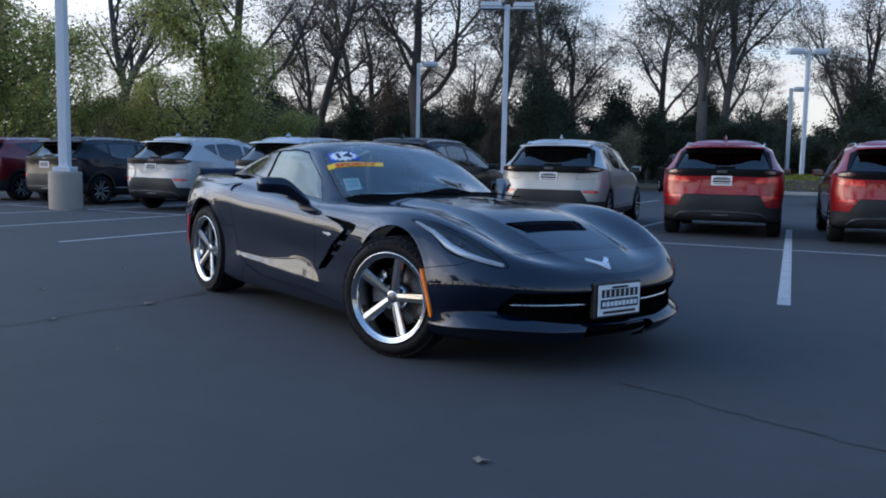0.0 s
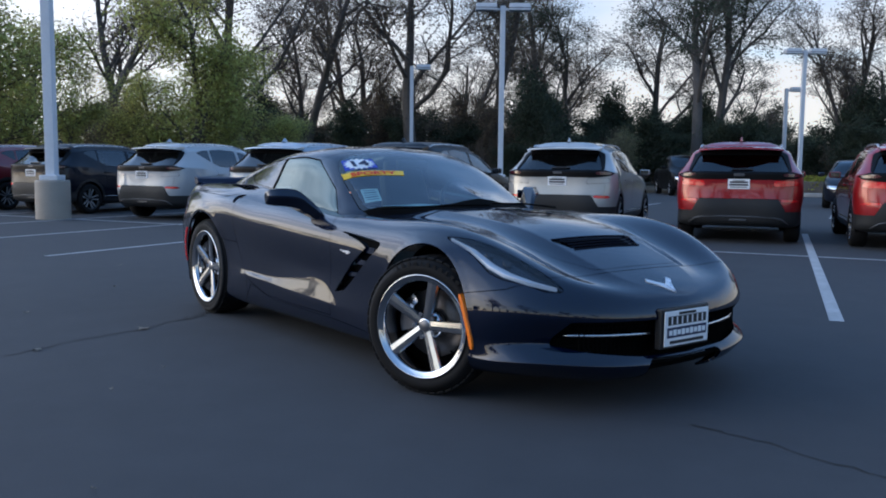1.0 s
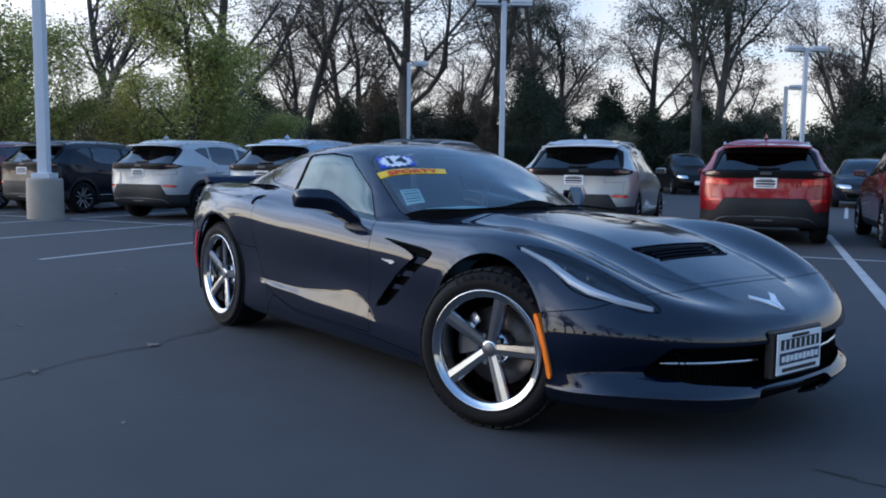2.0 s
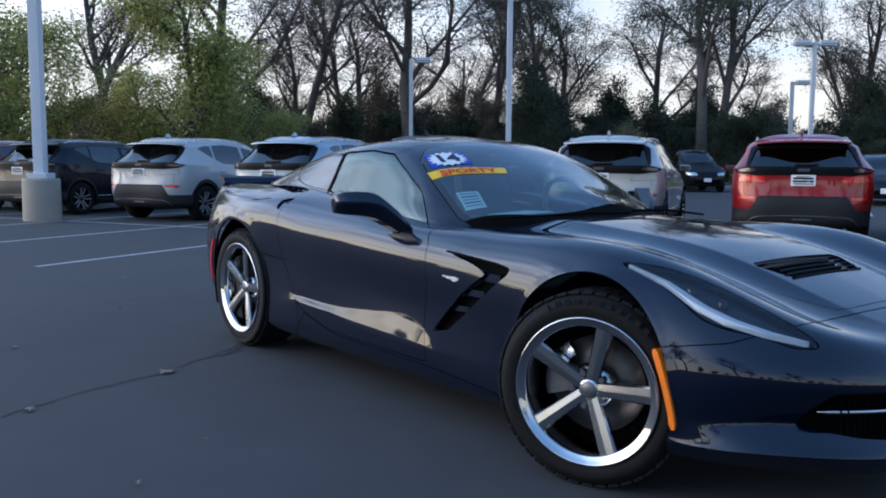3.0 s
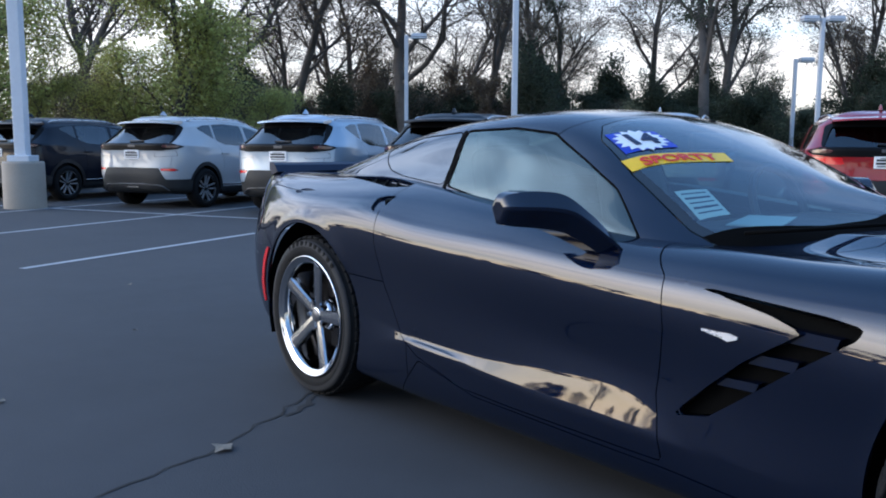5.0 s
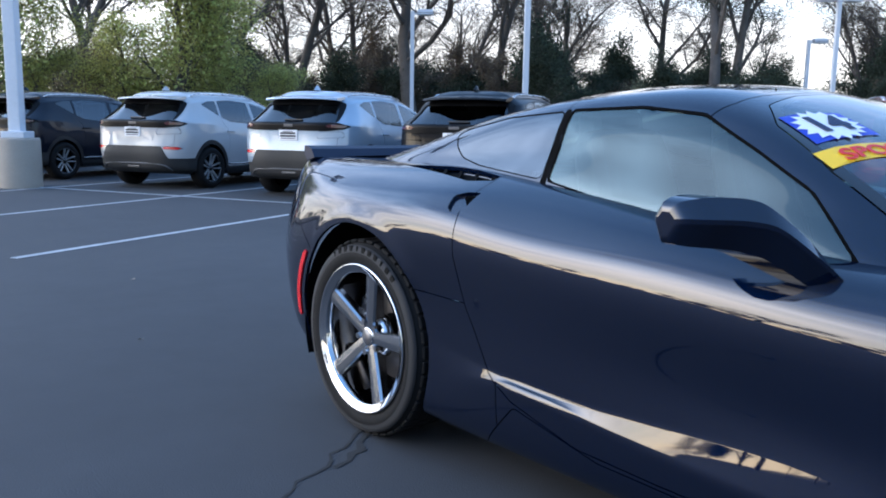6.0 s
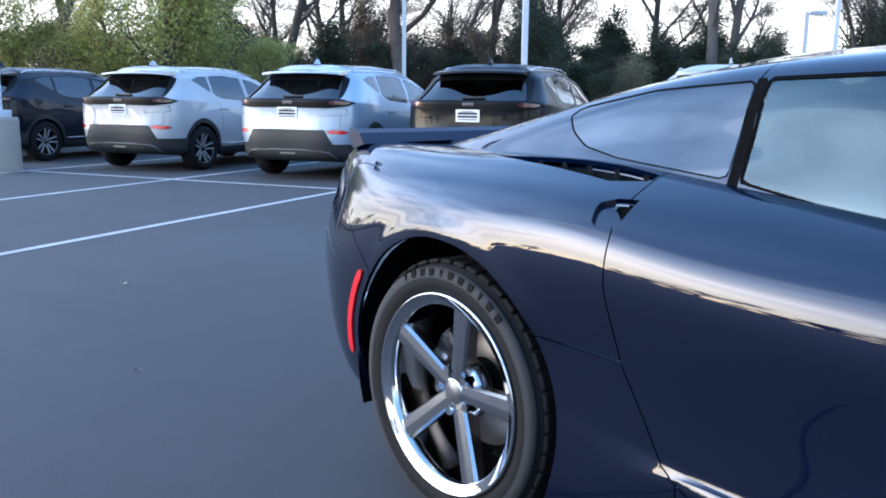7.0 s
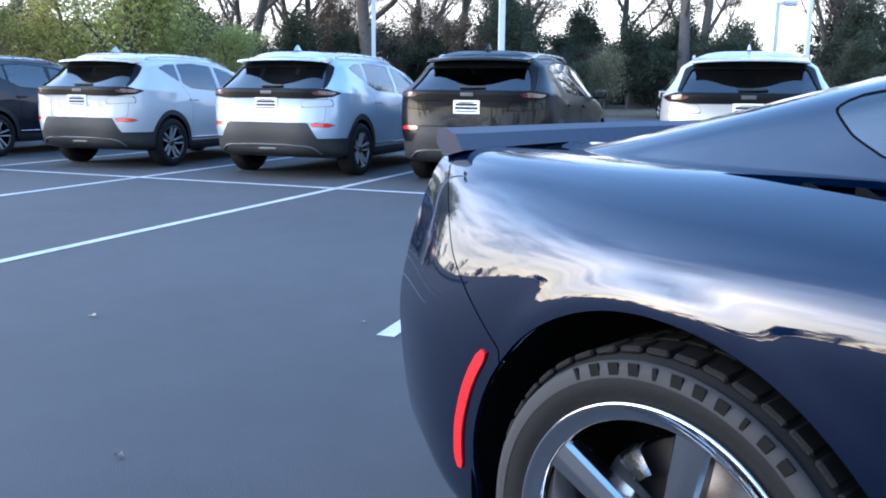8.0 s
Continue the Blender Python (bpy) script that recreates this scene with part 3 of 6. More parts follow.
M["lamp_strip"] = mat("frosted_light_strip", (0.62, 0.64, 0.68), 0.35, coat=0.5, var=0.06)
M["wall_mark"] = mat("worn_black_lettering", (0.005, 0.005, 0.005), 0.7, spec=0.1, var=0.1)
M["navy_satin"] = mat("satin_navy_spoiler", (0.007, 0.012, 0.034), 0.42, spec=0.25)
R_FRONT, R_REAR, BASE = 0.327, 0.341, 2.735
GAP = 0.0035
# wheel openings: centre x, centre z, half length, half height
ARCHES = ((-.050, .337, .347, .378), (-BASE - .015, .353, .390, .390))


SKIN = []


def on_skin(x, z, sgn, out=0.0):
    """The flank's place at a length x and height z, pushed outwards a little."""
    V = SKIN[0]
    d = (V[:, 0] - x) ** 2 + (V[:, 2] - z) ** 2 + np.where(V[:, 1] > -.6, 9.0, 0.0)
    i = np.argsort(d)[:4]
    return Vector((x, sgn * (abs(float(np.average(V[i, 1], weights=1 / (d[i] + 1e-6)))) + out), z))


def on_deck(x, w, out=0.0, lo=.4):
    """The upper skin's height at a length x and half width w."""
    V = SKIN[0]
    d = (V[:, 0] - x) ** 2 + (-V[:, 1] - abs(w)) ** 2 + np.where(V[:, 2] < lo, 9.0, 0.0)
    i = np.argsort(d)[:4]
    return Vector((x, -w, float(np.average(V[i, 2], weights=1 / (d[i] + 1e-6))) + out))


def on_nose(w, z, out=0.0):
    """The front's place at a half width w and height z."""
    V = SKIN[0]
    d = (-V[:, 1] - abs(w)) ** 2 + (V[:, 2] - z) ** 2 + np.where(V[:, 0] < .35, 9.0, 0.0)
    i = np.argsort(d)[:4]
    return Vector((float(np.average(V[i, 0], weights=1 / (d[i] + 1e-6))) + out, -w, z))


def flare(S):
    """Flat lips round the wheel openings, a few millimetres proud."""
    V, F = S
    V = V.copy()
    for cx, cz, rx, rz in ARCHES:
        d = np.hypot((V[:, 0] - cx) / rx, (V[:, 2] - cz) / rz) * rz
        t = np.clip((rz + (.020 if cx > -1 else .052) - d) / (.014 if cx > -1 else .034), 0, 1)
        if cx > -1:
            V[:, 1] -= np.where(V[:, 1] < -.5, t * .003, 0)
        else:
            upright = np.interp(V[:, 0], [-3.3, -3.14, -3.02, -2.72, -2.35, -2.2], [.866, .898, .921, .939, .925, .917]) + .005
            t = t * np.clip((V[:, 2] - .56) / .12, 0, 1)
            V[:, 1] = np.where(V[:, 1] < -.5, -(t * upright - (1 - t) * V[:, 1]), V[:, 1])
    return V, F


def build_coupe():
    car = thing("sports_car", "dark navy blue two-door sports coupe with chrome wheels, parked on asphalt", "car")
    S = loft(BODY, 310, 124, mirror_last=True, sharp=(2, 3, 4, 10))
    S = flare(S)
    SKIN.append(S[0])
    xz = lambda s: s[0][:, [0, 2]]
    xw = lambda s: np.c_[s[0][:, 0], np.abs(s[0][:, 1])]
    wz = lambda s: np.c_[np.abs(s[0][:, 1]), s[0][:, 2]]

    def split(s, value):
        """The inside and the rest of a sheet, parted by a narrow gap."""
        v = value(s)
        return clip(s, v + GAP / 2), clip(s, -v + GAP / 2)

    # wheel arches
    for cx, cz, rx, rz in ARCHES:
        v = (np.hypot((S[0][:, 0] - cx) / rx, (S[0][:, 2] - cz) / rz) - 1) * rz
        v = np.where(np.abs(S[0][:, 1]) < 0.5, 1.0, v)
        S = clip(S, -v)
    # cockpit opening under the cabin
    hole = [(-.80, -1), (-.80, .34), (-1.02, .60), (-1.3, .66), (-2.1, .63), (-2.7, .52), (-3.0, .40), (-3.0, -1)]
    S = clip(S, -sdf(hole, xw(S)))
    # grille mouth
    mouth = smooth_poly([(-.3, .236), (.30, .250), (.52, .276), (.655, .306), (.655, .345), (.615, .416), (-.3, .412)], .012)
    v = lambda s: np.where(s[0][:, 0] > 0.45, sdf(mouth, wz(s)), 1.0)
    mouth_skin, S = clip(S, v(S)), clip(S, -v(S))
    # opening in the middle of the chin lip
    chin = [(-.3, .02), (.215, .02), (.262, .214), (.235, .238), (-.3, .226)]
    v = lambda s: np.where(s[0][:, 0] > 0.45, sdf(chin, wz(s)), 1.0)
    chin_skin, S = clip(S, v(S)), clip(S, -v(S))
    # side gill behind the front wheel
    gill = [(-.905, .732), (-.81, .722), (-.50, .70), (-.42, .688), (-.43, .662), (-.583, .555), (-.79, .40), (-.905, .375), (-.80, .475), (-.70, .56), (-.62, .612), (-.555, .655), (-.64, .682)]
    v = lambda s: np.where(np.abs(s[0][:, 1]) > .6, sdf(gill, xz(s)), 1.0)
    gill_skin, S = clip(S, v(S)), clip(S, -v(S))
    # intake behind the quarter window
    duct = [(-2.80, .695), (-2.66, .722), (-2.36, .762), (-2.27, .735), (-2.27, .700), (-2.40, .672), (-2.52, .655)]
    v = lambda s: np.where(s[0][:, 2] > .6, sdf(duct, xw(s)), 1.0)
    duct_skin, S = clip(S, v(S)), clip(S, -v(S))
    # pocket of the door handle
    pocket = [(-2.318, .866), (-2.285, .876), (-2.240, .876), (-2.236, .842), (-2.250, .822), (-2.275, .818), (-2.300, .830)]
    v = lambda s: np.where(np.abs(s[0][:, 1]) > .6, sdf(pocket, xz(s)), 1.0)
    pocket_skin, S = clip(S, v(S)), clip(S, -v(S))
    # the shade in the hollow's upper corner, cut out to be black
    hollow_shade = [(-2.300, .90), (-2.20, .90), (-2.20, .828), (-2.246, .842), (-2.262, .856), (-2.285, .864)]
    hollow_shade_skin, pocket_skin = clip(pocket_skin, sdf(hollow_shade, xz(pocket_skin))), clip(pocket_skin, -sdf(hollow_shade, xz(pocket_skin)))
    # hood louvre
    louvre = [(.170, -.4), (.170, .27), (.20, .285), (.295, .24), (.315, .16), (.32, -.4)]
    v = lambda s: np.where(s[0][:, 2] > .5, sdf(louvre, xw(s)), 1.0)
    louvre_skin, S = clip(S, v(S)), clip(S, -v(S))
    # head lamp, in plan
    lamp = smooth_poly([(.02, .82), (.16, .755), (.27, .715), (.435, .658), (.625, .605), (.57, .675), (.41, .775), (.337, .803), (.21, .808), (.12, .815)])
    v = lambda s: np.where(s[0][:, 2] > .42, sdf(lamp, xw(s)), 1.0)
    lamp_skin, S = split(S, v)
    # door
    door = [(-1.03, .90), (-1.03, .80), (-.952, .735), (-.935, .60), (-.955, .42), (-.92, .245), (-1.50, .245), (-1.75, .252), (-1.99, .315), (-2.09, .375), (-2.19, .55), (-2.235, .70), (-2.24, .80), (-2.26, .88), (-2.28, 1.0), (-1.03, 1.0)]
    door_v = lambda s: np.where(np.abs(s[0][:, 1]) > .66, sdf(door, xz(s)), np.abs(sdf(door, xz(s))) + .1)
    door_skin, S = split(S, door_v)
    # sill below the door
    sill = [(-.42, .0), (-.48, .205), (-.92, .228), (-1.22, .230), (-1.68, .236), (-1.98, .30), (-2.26, .0)]
    sill_v = lambda s: np.where(np.abs(s[0][:, 1]) > .5, sdf(sill, xz(s)), 1.0)
    sill_skin, S = split(S, sill_v)
    # hood, in plan
    hood = [(-.55, -.5), (-.62, .40), (-.74, .60), (-.55, .60), (-.04, .515), (.35, .385), (.50, .30), (.515, .24), (.52, 0), (.52, -.5)]
    hood_v = lambda s: np.where(s[0][:, 2] > .5, sdf(hood, xw(s)), 1.0)
    hood_skin, S = split(S, hood_v)
    # front bumper: below a line from the lamp to the wheel arch
    front_line = [(.10, -1), (.15, .44), (.185, .505), (.25, .515), (.43, .545), (.56, .605), (.75, .62), (1.3, .95), (1.3, -1)]
    nose = lambda s: np.where(s[0][:, 0] > 0.05, sdf(front_line, xz(s)), 1.0)
    nose_skin, S = split(S, nose)
    # rear bumper
    tail = [(-4, 1.2), (-3.40, 1.2), (-3.40, .925), (-3.385, .905), (-3.36, .885), (-3.32, .85), (-3.235, .757), (-3.13, .67), (-3.062, .612), (-3.05, .5), (-3.02, .0), (-4, 0)]
    tail_skin, S = split(S, lambda s: sdf(tail, xz(s)))
    low_quarter = [(-2.05, .0), (-2.05, .560), (-2.22, .560), (-2.45, .566), (-2.7, .566), (-2.7, .0)]
    low_skin, S = split(S, lambda s: np.where(np.abs(s[0][:, 1]) > .5, sdf(low_quarter, xz(s)), 1.0))
    rear_skin, fender_skin = clip(S, S[0][:, 0] + 1.6), clip(S, -(S[0][:, 0] + 1.6))

    navy = M["navy"]
    for side in (0, 1):
        put = (lambda s: flipped(s)) if side else (lambda s: s)
        sheet("door", put(door_skin), navy, car)
        sheet("front_fender", put(fender_skin), navy, car)
        sheet("rear_quarter_panel", put(rear_skin), navy, car)
        sheet("side_sill", put(sill_skin), navy, car)
        sheet("lower_quarter_panel", put(low_skin), navy, car)
        hl = sheet("headlight", put(offset(lamp_skin, -.0005)), M["lens"], car, "clear headlight lens over smoked housing", thick=0.02)
        sheet("housing", put(offset(lamp_skin, -.03)), M["lamp_dark"], hl, thick=0)
        sheet("gill_recess", put(offset(gill_skin, -.040)), M["matt_black"], car, thick=0)
        handle = sheet("door_handle", put(offset(pocket_skin, -.010)), navy, car, "body-coloured hollow with a hidden touch-pad handle", thick=0)
        sheet("handle_slot", put(offset(hollow_shade_skin, -.020)), M["matt_black"], handle, "dark grip slot", thick=0)
        sheet("intake_recess", put(offset(duct_skin, -.022)), M["matt_black"], car, thick=0)
    sheet("hood", mirrored(hood_skin), navy, car)
    bumper = sheet("front_bumper", mirrored(nose_skin), navy, car)
    sheet("rear_bumper", mirrored(tail_skin), navy, car)
    sheet("chin_opening", mirrored(offset(chin_skin, -.03)), M["matt_black"], car, "dark opening under the chin", thick=0)
    sheet("grille", mirrored(offset(mouth_skin, -.045)), M["matt_black"], car, "black mesh grille", thick=0)
    sheet("hood_vent_recess", mirrored(offset(louvre_skin, -.018)), M["gloss_black"], car, thick=0)
    return car, bumper


def build_cabin(car):
    G = loft(CABIN, 170, 80, mirror_first=True)
    xz = lambda s: s[0][:, [0, 2]]
    xw = lambda s: np.c_[s[0][:, 0], np.abs(s[0][:, 1])]
    navy = M["navy"]
    # windscreen, in plan
    screen = [(-.3, -1), (-.3, .60), (-.93, .632), (-1.03, .648), (-1.28, .607), (-1.46, .545), (-1.54, .45), (-1.575, .25), (-1.585, -1)]
    v = lambda s: sdf(screen, xw(s))
    frit, G = clip(G, v(G) + .004), clip(G, -v(G))
    cowl_poly = [(-.3, -1), (-.715, -1), (-.715, 0), (-.735, .18), (-.80, .33), (-1.0, .645), (-.3, .70)]
    cv = sdf(cowl_poly, xw(frit))
    cowl, frit = clip(frit, cv), clip(frit, -cv)
    glass, rim = clip(frit, v(frit) + .03), clip(frit, -v(frit) - .03)
    # side glass and quarter glass
    post = [(-2.094, .86), (-2.120, 1.128), (-2.146, 1.128), (-2.120, .86)]
    vp = lambda s: np.where(np.abs(s[0][:, 1]) > .4, sdf(post, xz(s)), 1.0)
    post_skin, G = clip(G, vp(G)), clip(G, -vp(G))
    side = smooth_poly([(-1.145, .80), (-1.30, .945), (-1.46, 1.030), (-1.645, 1.118), (-1.85, 1.138), (-2.121, 1.130), (-2.099, .915), (-1.73, .855), (-1.3, .815)], .010)
    v1 = lambda s: np.where(np.abs(s[0][:, 1]) > .4, sdf(side, xz(s)), 1.0)
    door_glass, G = clip(G, v1(G)), clip(G, -v1(G))
    quarter = smooth_poly([(-2.127, .918), (-2.145, 1.124), (-2.42, 1.105), (-2.655, 1.062), (-2.69, 1.040), (-2.635, .995), (-2.570, .964), (-2.45, .944)], .014)
    v2 = lambda s: np.where(np.abs(s[0][:, 1]) > .4, sdf(quarter, xz(s)), 1.0)
    quarter_glass, G = clip(G, v2(G)), clip(G, -v2(G))
    quarter_seal, quarter_glass = clip(quarter_glass, -v2(quarter_glass) - .004), clip(quarter_glass, v2(quarter_glass) + .004)
    seal, door_glass = clip(door_glass, -v1(door_glass) - .006), clip(door_glass, v1(door_glass) + .006)
    # rear hatch glass, in plan
    hatch = smooth_poly([(-2.30, -1), (-2.30, .36), (-2.75, .38), (-3.12, .34), (-3.16, -1)])
    v3 = lambda s: sdf(hatch, xw(s))
    hatch_glass, G = clip(G, v3(G)), clip(G, -v3(G))
    # targa roof panel
    roof = [(-1.60, -1), (-1.60, .50), (-1.64, .60), (-2.14, .60), (-2.14, -1)]
    v4 = lambda s: np.where(s[0][:, 2] > 1.1, sdf(roof, xw(s)), 1.0)
    roof_skin, G = clip(G, v4(G) + .002), clip(G, -v4(G) + .002)
    sheet("roof_panel", mirrored(roof_skin), navy, car)
    sheet("cabin_shell", mirrored(G), navy, car, thick=0.02)
    sheet("windscreen", mirrored(glass), M["glass_front"], car, thick=0)
    sheet("cowl", mirrored(cowl), M["matt_black"], car, "black plastic cowl below the windscreen", thick=0)
    sheet("windscreen_border", mirrored(rim), M["gloss_black"], car, thick=0)
    sheet("hatch_glass", mirrored(offset(hatch_glass, -.002)), M["glass_hatch"], car, thick=0)
    for put in ((lambda s: s), flipped):
        sheet("side_window", put(offset(door_glass, -.004)), M["glass_side"], car, thick=0)
        sheet("window_seal", put(offset(seal, -.002)), M["matt_black"], car, "black rubber seal round the side window", thick=0)
        sheet("quarter_window_seal", put(offset(quarter_seal, -.002)), M["matt_black"], car, thick=0)
        sheet("door_post_trim", put(offset(post_skin, -.001)), M["matt_black"], car, thick=.004)
        sheet("quarter_window", put(offset(quarter_glass, -.002)), M["glass_dark"], car, thick=0)
    return glass


def build_wheel(radius, rim_r, width, name="wheel"):
    """A wheel about its own centre; the outside looks along -y."""
    w = thing(name, "", "")
    h = width / 2
    # tyre with bulged wall
    prof = [(rim_r - .012, -h + .012), (rim_r + .002, -h - .002), (rim_r + .018, -h - .010), ((rim_r + radius) / 2, -h - .016), (radius - .030, -h - .006), (radius - .012, -h + .012), (radius - .004, -h + .032),
            (radius, -h + .06), (radius, h - .06), (radius - .012, h - .012), (radius - .04, h + .006), (rim_r, h)]
    V, F = lathe(prof, 96)
    F = [tuple(reversed(f)) for f in F]
    tyre = mesh_ob("tyre", V, F, M["rubber"], w)
    # shoulder blocks of the tread
    pieces = []
    for k in range(44):
        a = 2 * math.pi * k / 44
        b = box_bm((.041, .058, .012), (0, -h + .040, radius - .004), .004, 1)
        pieces.append(moved(bm_piece(b), Matrix.Rotation(a, 4, "Y")))
    for ring in (-h * .20, h * .25):
        for k in range(44):
            b = box_bm((.041, .045, .010), (0, ring, radius - .003), .003, 1)
            pieces.append(moved(bm_piece(b), Matrix.Rotation(2 * math.pi * (k + .5) / 44, 4, "Y")))
    V, F = join(*pieces)
    mesh_ob("tread", V, F, M["rubber"], tyre, smooth=False)
    # raised marks on the tyre wall
    mid_r = (rim_r + radius) / 2
    V, F = lathe([(mid_r + .001, -h - .0168), (mid_r + .012, -h - .0152), (mid_r + .024, -h - .0112), (radius - .016, -h - .003)], 96)
    if name == "rear_wheel":
        mesh_ob("dusty_band", V, [tuple(reversed(f)) for f in F], M["grey_rubber"], tyre, "dusty grey outer tyre wall")
    rm = mid_r + .014
    for k in range(11):
        a = radians(-41 + 6.8 * k)
        part("wall_mark", box_bm((.020 if k % 4 else .009, .004, .021), (0, 0, rm), .001, 1), M["wall_mark"] if name == "rear_wheel" else M["rubber"], tyre, loc=Matrix.Translation((0, -h - .0142, 0)) @ Matrix.Rotation(a, 4, "Y"))
    # rim: rolled lip with a wide polished step, deep barrel
    lip = [(rim_r + .004, -h + .002), (rim_r + .006, -h - .010), (rim_r + .003, -h - .0145), (rim_r - .001, -h - .014), (rim_r - .004, -h - .009), (rim_r - .023, -h - .004), (rim_r - .0265, -h - .001), (rim_r - .029, -h + .030), (rim_r - .036, -h + .10), (rim_r - .045, h - .03), (rim_r, h)]
    V, F = lathe(lip, 96)
    rim = mesh_ob("rim", V, F, M["chrome"], w, "polished chrome five-spoke rim")
    # five flat-faced spokes with bevelled edges and deep flanks, spreading into the hub
    n = 13
    V, F = [], []
    for i in range(n):
        t = i / (n - 1)
        r = .030 + (rim_r - .020 - .030) * t
        half = .0240 + .0080 * t
        y = -h + .029 - .026 * t
        deep = .050 - .016 * t
        ring = [(half * .86, y + deep), (half, y + .008), (half * .80, y), (0, y - .0030), (-half * .80, y), (-half, y + .008), (-half * .86, y + deep)]
        V += [(a, b, r) for a, b in ring]
    for i in range(n - 1):
        for j in range(6):
            F.append((i * 7 + j, i * 7 + j + 1, i * 7 + 8 + j, i * 7 + 7 + j))
    for k in range(5):
        mesh_ob("spoke", *moved((V, F), Matrix.Rotation(2 * math.pi * k / 5, 4, "Y")), M["spoke"], rim, smooth=False)
    # valve stem just inside the lip
    a = 1.9
    v, f = tube([((rim_r - .034) * math.sin(a), -h + .03, (rim_r - .034) * math.cos(a)), ((rim_r - .060) * math.sin(a), -h + .012, (rim_r - .060) * math.cos(a))], .0045, 8)
    mesh_ob("valve_stem", v, f, M["matt_black"], rim)
    V, F = lathe([(.001, -h + .0245), (.031, -h + .0245), (.0345, -h + .027), (.036, -h + .040), (.066, -h + .050), (.078, -h + .060), (.080, -h + .09)], 40)
    mesh_ob("hub", V, F, M["chrome"], rim)
    V, F = lathe([(.001, -h + .0215), (.026, -h + .0220), (.028, -h + .0245)], 28)
    mesh_ob("centre_cap", V, F, M["iron"], rim, "grey round centre cap")
    for k in range(5):
        a = 2 * math.pi * (k + .5) / 5
        bm = bmesh.new()
        bmesh.ops.create_cone(bm, cap_ends=True, segments=6, radius1=.0135, radius2=.0110, depth=.030)
        part("lug_nut", bm, M["chrome"], rim, loc=Matrix.Translation((.057 * math.sin(a), -h + .036, .057 * math.cos(a))) @ Matrix.Rotation(radians(90), 4, "X"))
    # brake
    V, F = lathe([(.06, h * .1 - .004), (.165, h * .1 - .004), (.165, h * .1 + .018), (.06, h * .1 + .018)], 48)
    mesh_ob("brake_disc", V, F, M["disc"], w)
    V, F = lathe([(.085, h * .1 - .035), (.155, h * .1 - .04), (.180, h * .1 - .03), (.185, h * .1 + .03), (.09, h * .1 + .03)], 14, a0=radians(158), a1=radians(212))
    cal = mesh_ob("brake_caliper", V, F, M["iron"], w)
    V, F = lathe([(.120, h * .1 - .050), (.165, h * .1 - .052), (.172, h * .1 - .03), (.172, h * .1 + .02)], 8, a0=radians(137), a1=radians(154))
    mesh_ob("caliper_bracket", V, F, M["satin"], cal)
    V, F = lathe([(.02, h * .1 - .01), (.07, h * .1 - .01), (.075, h * .1 + .05), (rim_r - .04, h - .06)], 32)
    mesh_ob("hub_carrier", V, F, M["matt_black"], w)
    return w


coupe, coupe_bumper = build_coupe()
wind_glass = build_cabin(coupe)


def fit_wheels(car):
    for x, r, rr, wd, y in ((-.046, R_FRONT, .243, .215, .824), (-BASE, R_REAR, .256, .255, .782)):
        right = build_wheel(r, rr, wd, "front_wheel" if x > -1 else "rear_wheel")
        for side in (-1, 1):
            w = right if side < 0 else copy_thing(right, Matrix())
            w.parent = car
            w.matrix_local = Matrix.Translation((x, side * y, r)) @ Matrix.Rotation(radians(22 if x > -1 else 0), 4, "Z") @ (Matrix.Rotation(math.pi, 4, "Z") if side > 0 else Matrix()) @ Matrix.Rotation(radians(15 if x > -1 else 13), 4, "Y")
    # wheel wells and floor
    for x, r in ((-.03, .378), (-BASE, .415)):
        for side in (-1, 1):
            v, f = lathe([(r, 0), (r, .28), (.05, .28)], 30, a0=radians(-20), a1=radians(200))
            mesh_ob("wheel_well", [(p[0], p[1], p[2]) for p in v], f, M["matt_black"], car, loc=Matrix.Translation((x, side * (.79 if x > -1 else .895), .34)) @ (Matrix.Rotation(math.pi, 4, "Z") if side > 0 else Matrix()))
    part("floor_pan", box_bm((3.6, 1.30, .05), (-1.36, 0, .17), .01), M["matt_black"], car)


fit_wheels(coupe)


def band_mesh(points, half, out, depth):
    """A raised strip along places on the skin: each point gives a centre, across gives the half width."""
    V, F = [], []
    for i, (c, across, push) in enumerate(points):
        for sa, sp in ((-1, -depth), (-1, out), (1, out), (1, -depth)):
            V.append(c + across * (sa * half[i]) + push * sp)
        if i:
            for j in range(4):
                F.append((4 * i - 4 + j, 4 * i - 4 + (j + 1) % 4, 4 * i + (j + 1) % 4, 4 * i + j))
    n = len(V)
    F += [(3, 2, 1, 0), (n - 4, n - 3, n - 2, n - 1)]
    return V, F


def letters(text, size, m, material, parent, depth=.0006, name="lettering"):
    """Raised built-in letters, turned into a mesh."""
    cu = bpy.data.curves.new(name, "FONT")
    cu.body, cu.size, cu.extrude, cu.align_x, cu.align_y = text, size, depth, "CENTER", "CENTER"
    cu.offset = size * (.026 if len(text) > 2 else .042)
    tmp = bpy.data.objects.new("tmp", cu)
    me = bpy.data.meshes.new_from_object(tmp)
    bpy.data.objects.remove(tmp)
    me.materials.clear()
    me.materials.append(material)
    ob = new(name, me)
    ob.parent = parent
    ob.matrix_local = m
    return ob


